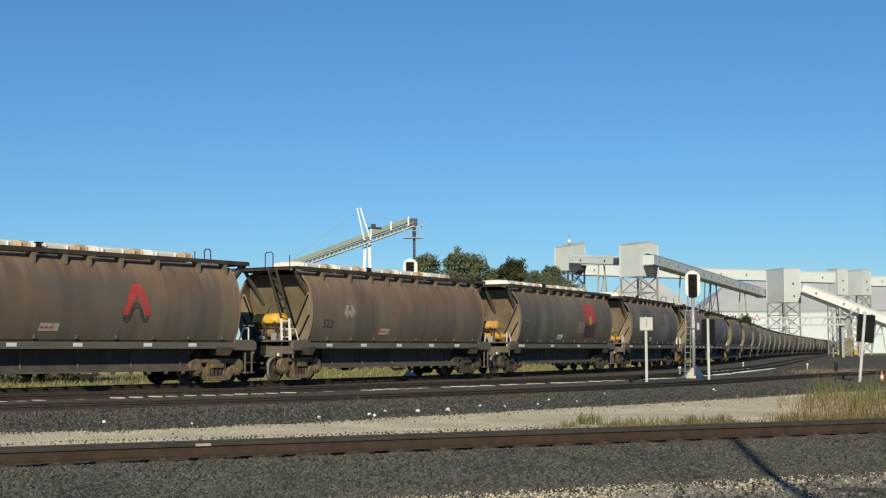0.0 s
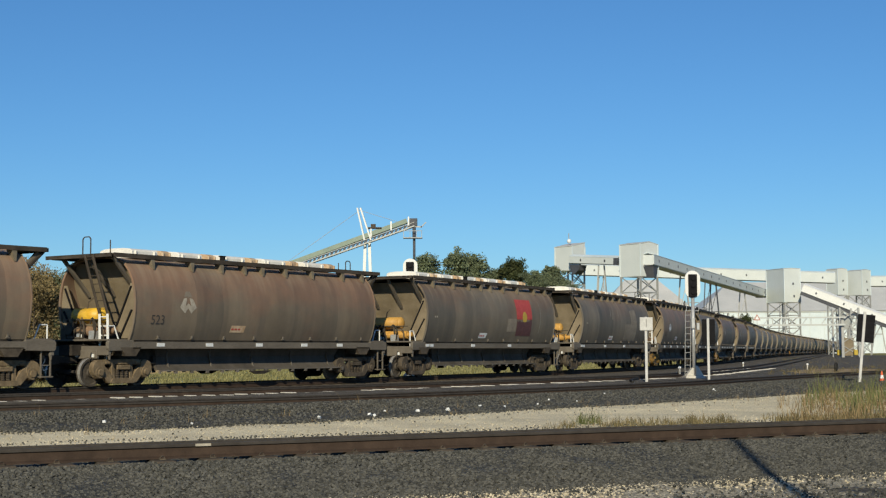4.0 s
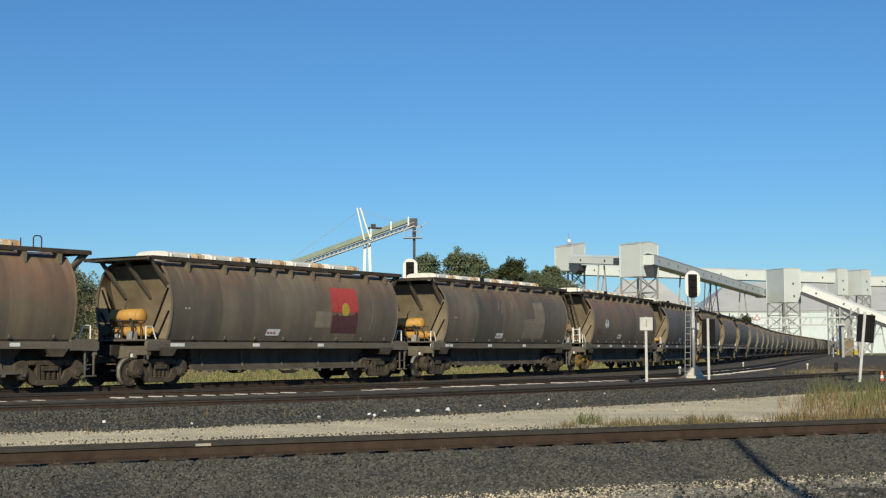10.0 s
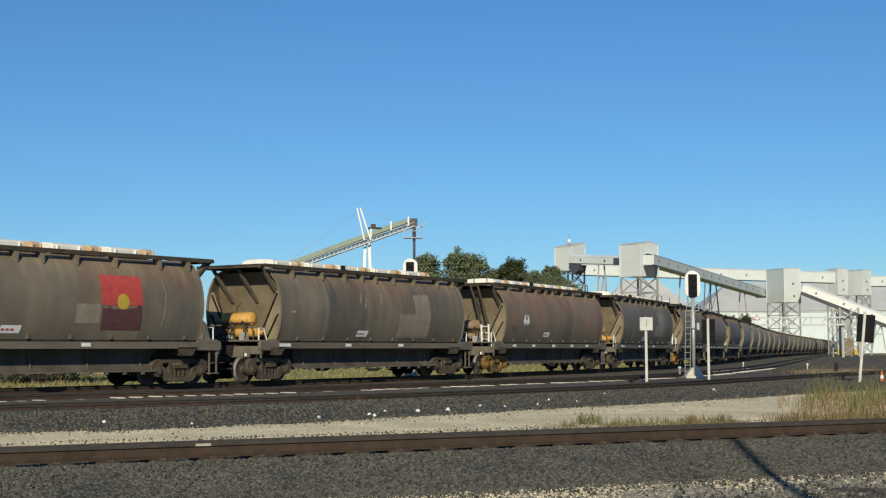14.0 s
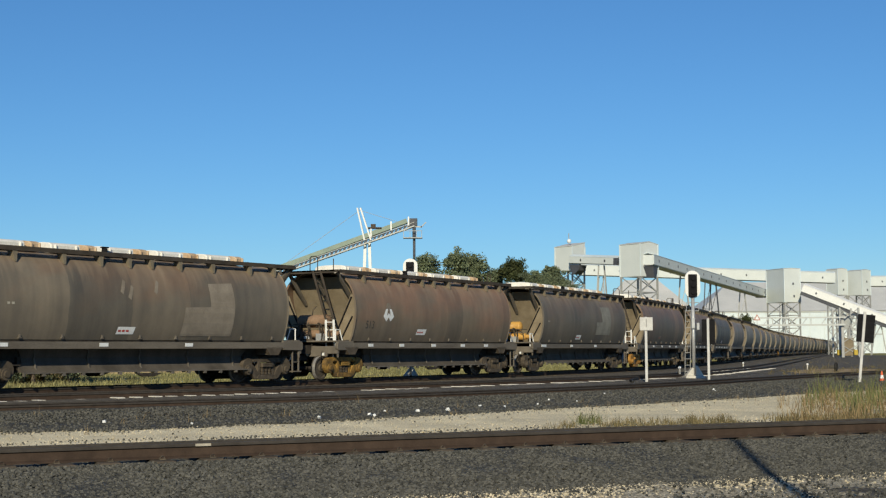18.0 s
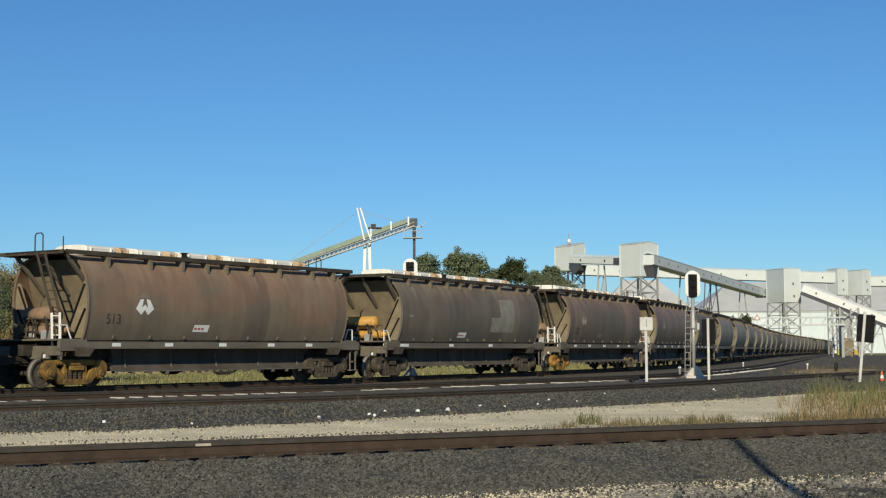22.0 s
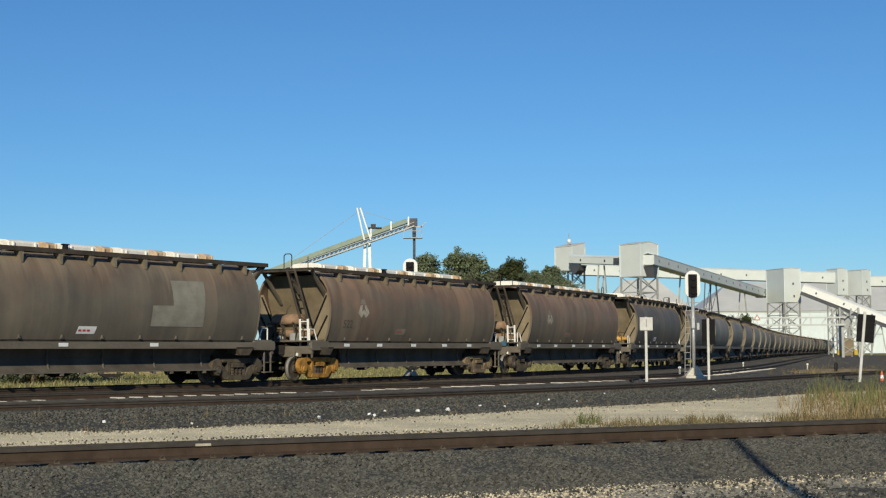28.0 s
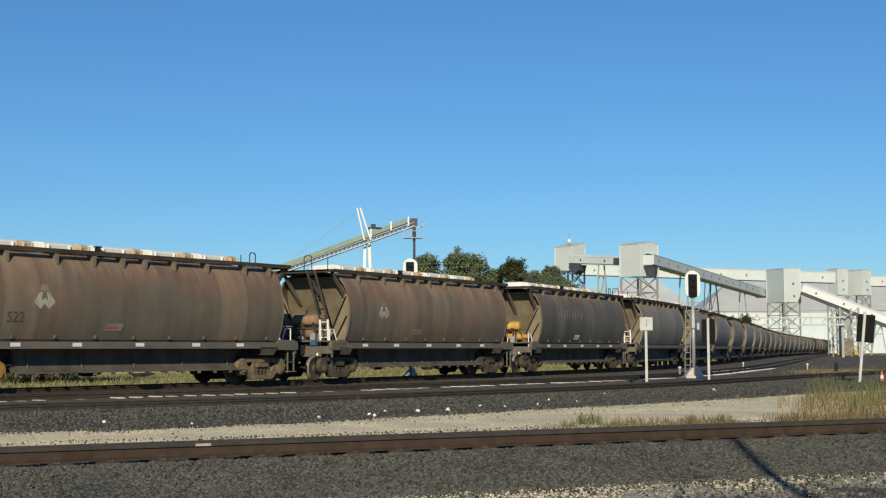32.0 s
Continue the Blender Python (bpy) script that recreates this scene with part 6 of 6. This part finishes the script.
for x, y, h in ((12.0, 71.5, 0.55), (22.8, 107, 0.45), (23.8, 92, 0.48)):
    m = thing("marker_peg", "short white-topped marker peg in the ballast", "marker", pose(x, y, -0.3), group="marker pegs")
    bm = bmesh.new()
    rod(bm, (0, 0, 0), (0, 0, h - 0.1), 0.045, 8)
    part("stem", bm, CONCRETE, m)
    bm = bmesh.new()
    bmesh.ops.create_uvsphere(bm, u_segments=12, v_segments=8, radius=0.085, matrix=Matrix.Translation((0, 0, h - 0.05)) @ Matrix.Diagonal((1, 1, 0.8, 1)))
    part("cap", bm, WHITE, m, smooth=True)
ty = thing("old_tyre", "old black tyre standing in the dry grass", "tyre", pose(23.3, 83.5, -0.22, 0, 0, 62))
bm = bmesh.new()
rows = []
for i in range(24):
    a = 2 * math.pi * i / 24
    rows.append([bm.verts.new((math.cos(a) * (0.19 + 0.085 * math.cos(b)), 0.08 * math.sin(b), 0.27 + math.sin(a) * (0.19 + 0.085 * math.cos(b)))) for b in [2 * math.pi * j / 10 for j in range(10)]])
for i in range(24):
    for j in range(10):
        bm.faces.new((rows[i][j], rows[(i + 1) % 24][j], rows[(i + 1) % 24][(j + 1) % 10], rows[i][(j + 1) % 10]))
bmesh.ops.recalc_face_normals(bm, faces=bm.faces[:])
part("tread", bm, RUBBER, ty, smooth=True)
cone = thing("traffic_cone", "orange traffic cone with white band in the grass", "cone", pose(19.0, 61.0, -0.42))
bm = bmesh.new()
box(bm, (0, 0, 0.02), (0.3, 0.3, 0.04))
rod(bm, (0, 0, 0.04), (0, 0, 0.55), 0.11, 14, 0.025)
part("shell", bm, ORANGE, cone)
bm = bmesh.new()
rod(bm, (0, 0, 0.24), (0, 0, 0.38), 0.082, 14, 0.058)
part("band", bm, WHITE, cone)
for x, y in ((60.5, 187), (63.5, 195), (67, 204)):
    p = thing("fence_post", "grey yard post beside the far tracks", "post", pose(x, y, -0.42), group="far yard posts")
    bm = bmesh.new()
    rod(bm, (0, 0, 0), (0, 0, 4.2), 0.13, 8)
    part("shaft", bm, STEEL_FAR, p)

# ---- sleepers, piece by piece ----
sleepers(TRACK_M, PATH_M, 1.28, 2.5, -0.212, 0.62, -16, 24, CONCRETE, drop=0.03)
sleepers(TRACK_A, PATH_A, 0.82, 2.3, -0.172, 0.60, -9, 10, BOGIE_DULL)
bm = bmesh.new()
box(bm, (0, 0, 0.012), (0.12, 0.10, 0.024))
tube_pts = [(-0.05, -0.02, 0.02), (-0.04, -0.03, 0.055), (0.0, 0.0, 0.07), (0.04, 0.03, 0.055), (0.05, 0.02, 0.02)]
for a, b in zip(tube_pts, tube_pts[1:]):
    rod(bm, a, b, 0.011, 6)
bmesh.ops.scale(bm, vec=(0.6, 0.6, 0.6), verts=bm.verts[:])
CLIP = mesh_from("rail_clip", bm, BOGIE_DULL)
for p, deg in along(PATH_A, 0.60):
    if -9 < p.x < 10:
        part("rail_clip", CLIP, None, TRACK_A, at=Matrix.Translation((p.x, p.y, -0.172)) @ Matrix.Rotation(radians(deg), 4, 'Z') @ Matrix.Translation((0, -0.10, 0)))
part("rail_tag", simple(((0, 0, 0), (0.19, 0.006, 0.03))), CREAM_MARK, TRACK_A, "small pale tag on the rail", at=Matrix.Translation((-2.85, 18.06 + 0.475 * -2.85, -0.022)) @ Matrix.Rotation(radians(25.4), 4, 'Z') @ Matrix.Translation((0, -0.004, 0)))
sleepers(TRACK_C, PATH_C, 0.31, 2.5, -0.18, 0.65, -22, 12, BOGIE_DULL)


def motions():
    times = [0.5 * i for i in range(65)]
    fine = [0.1 * i for i in range(321)]
    for k, w in WAGONS.items():
        walk(w, [(t, wagon_pose(run(t) + k * WAGON_PITCH + SLACK.get(k, -0.25 if k > 5 else 0.17))) for t in times])
        if k > 7:
            continue
        for ws in [c for c in w.children if c.name.split(".")[0] == "wheelset"]:
            rest = ws.matrix_basis.copy()
            walk(ws, [(t, rest @ Matrix.Rotation((run(t) - run(0)) / 0.46, 4, 'Y')) for t in fine])


motions()
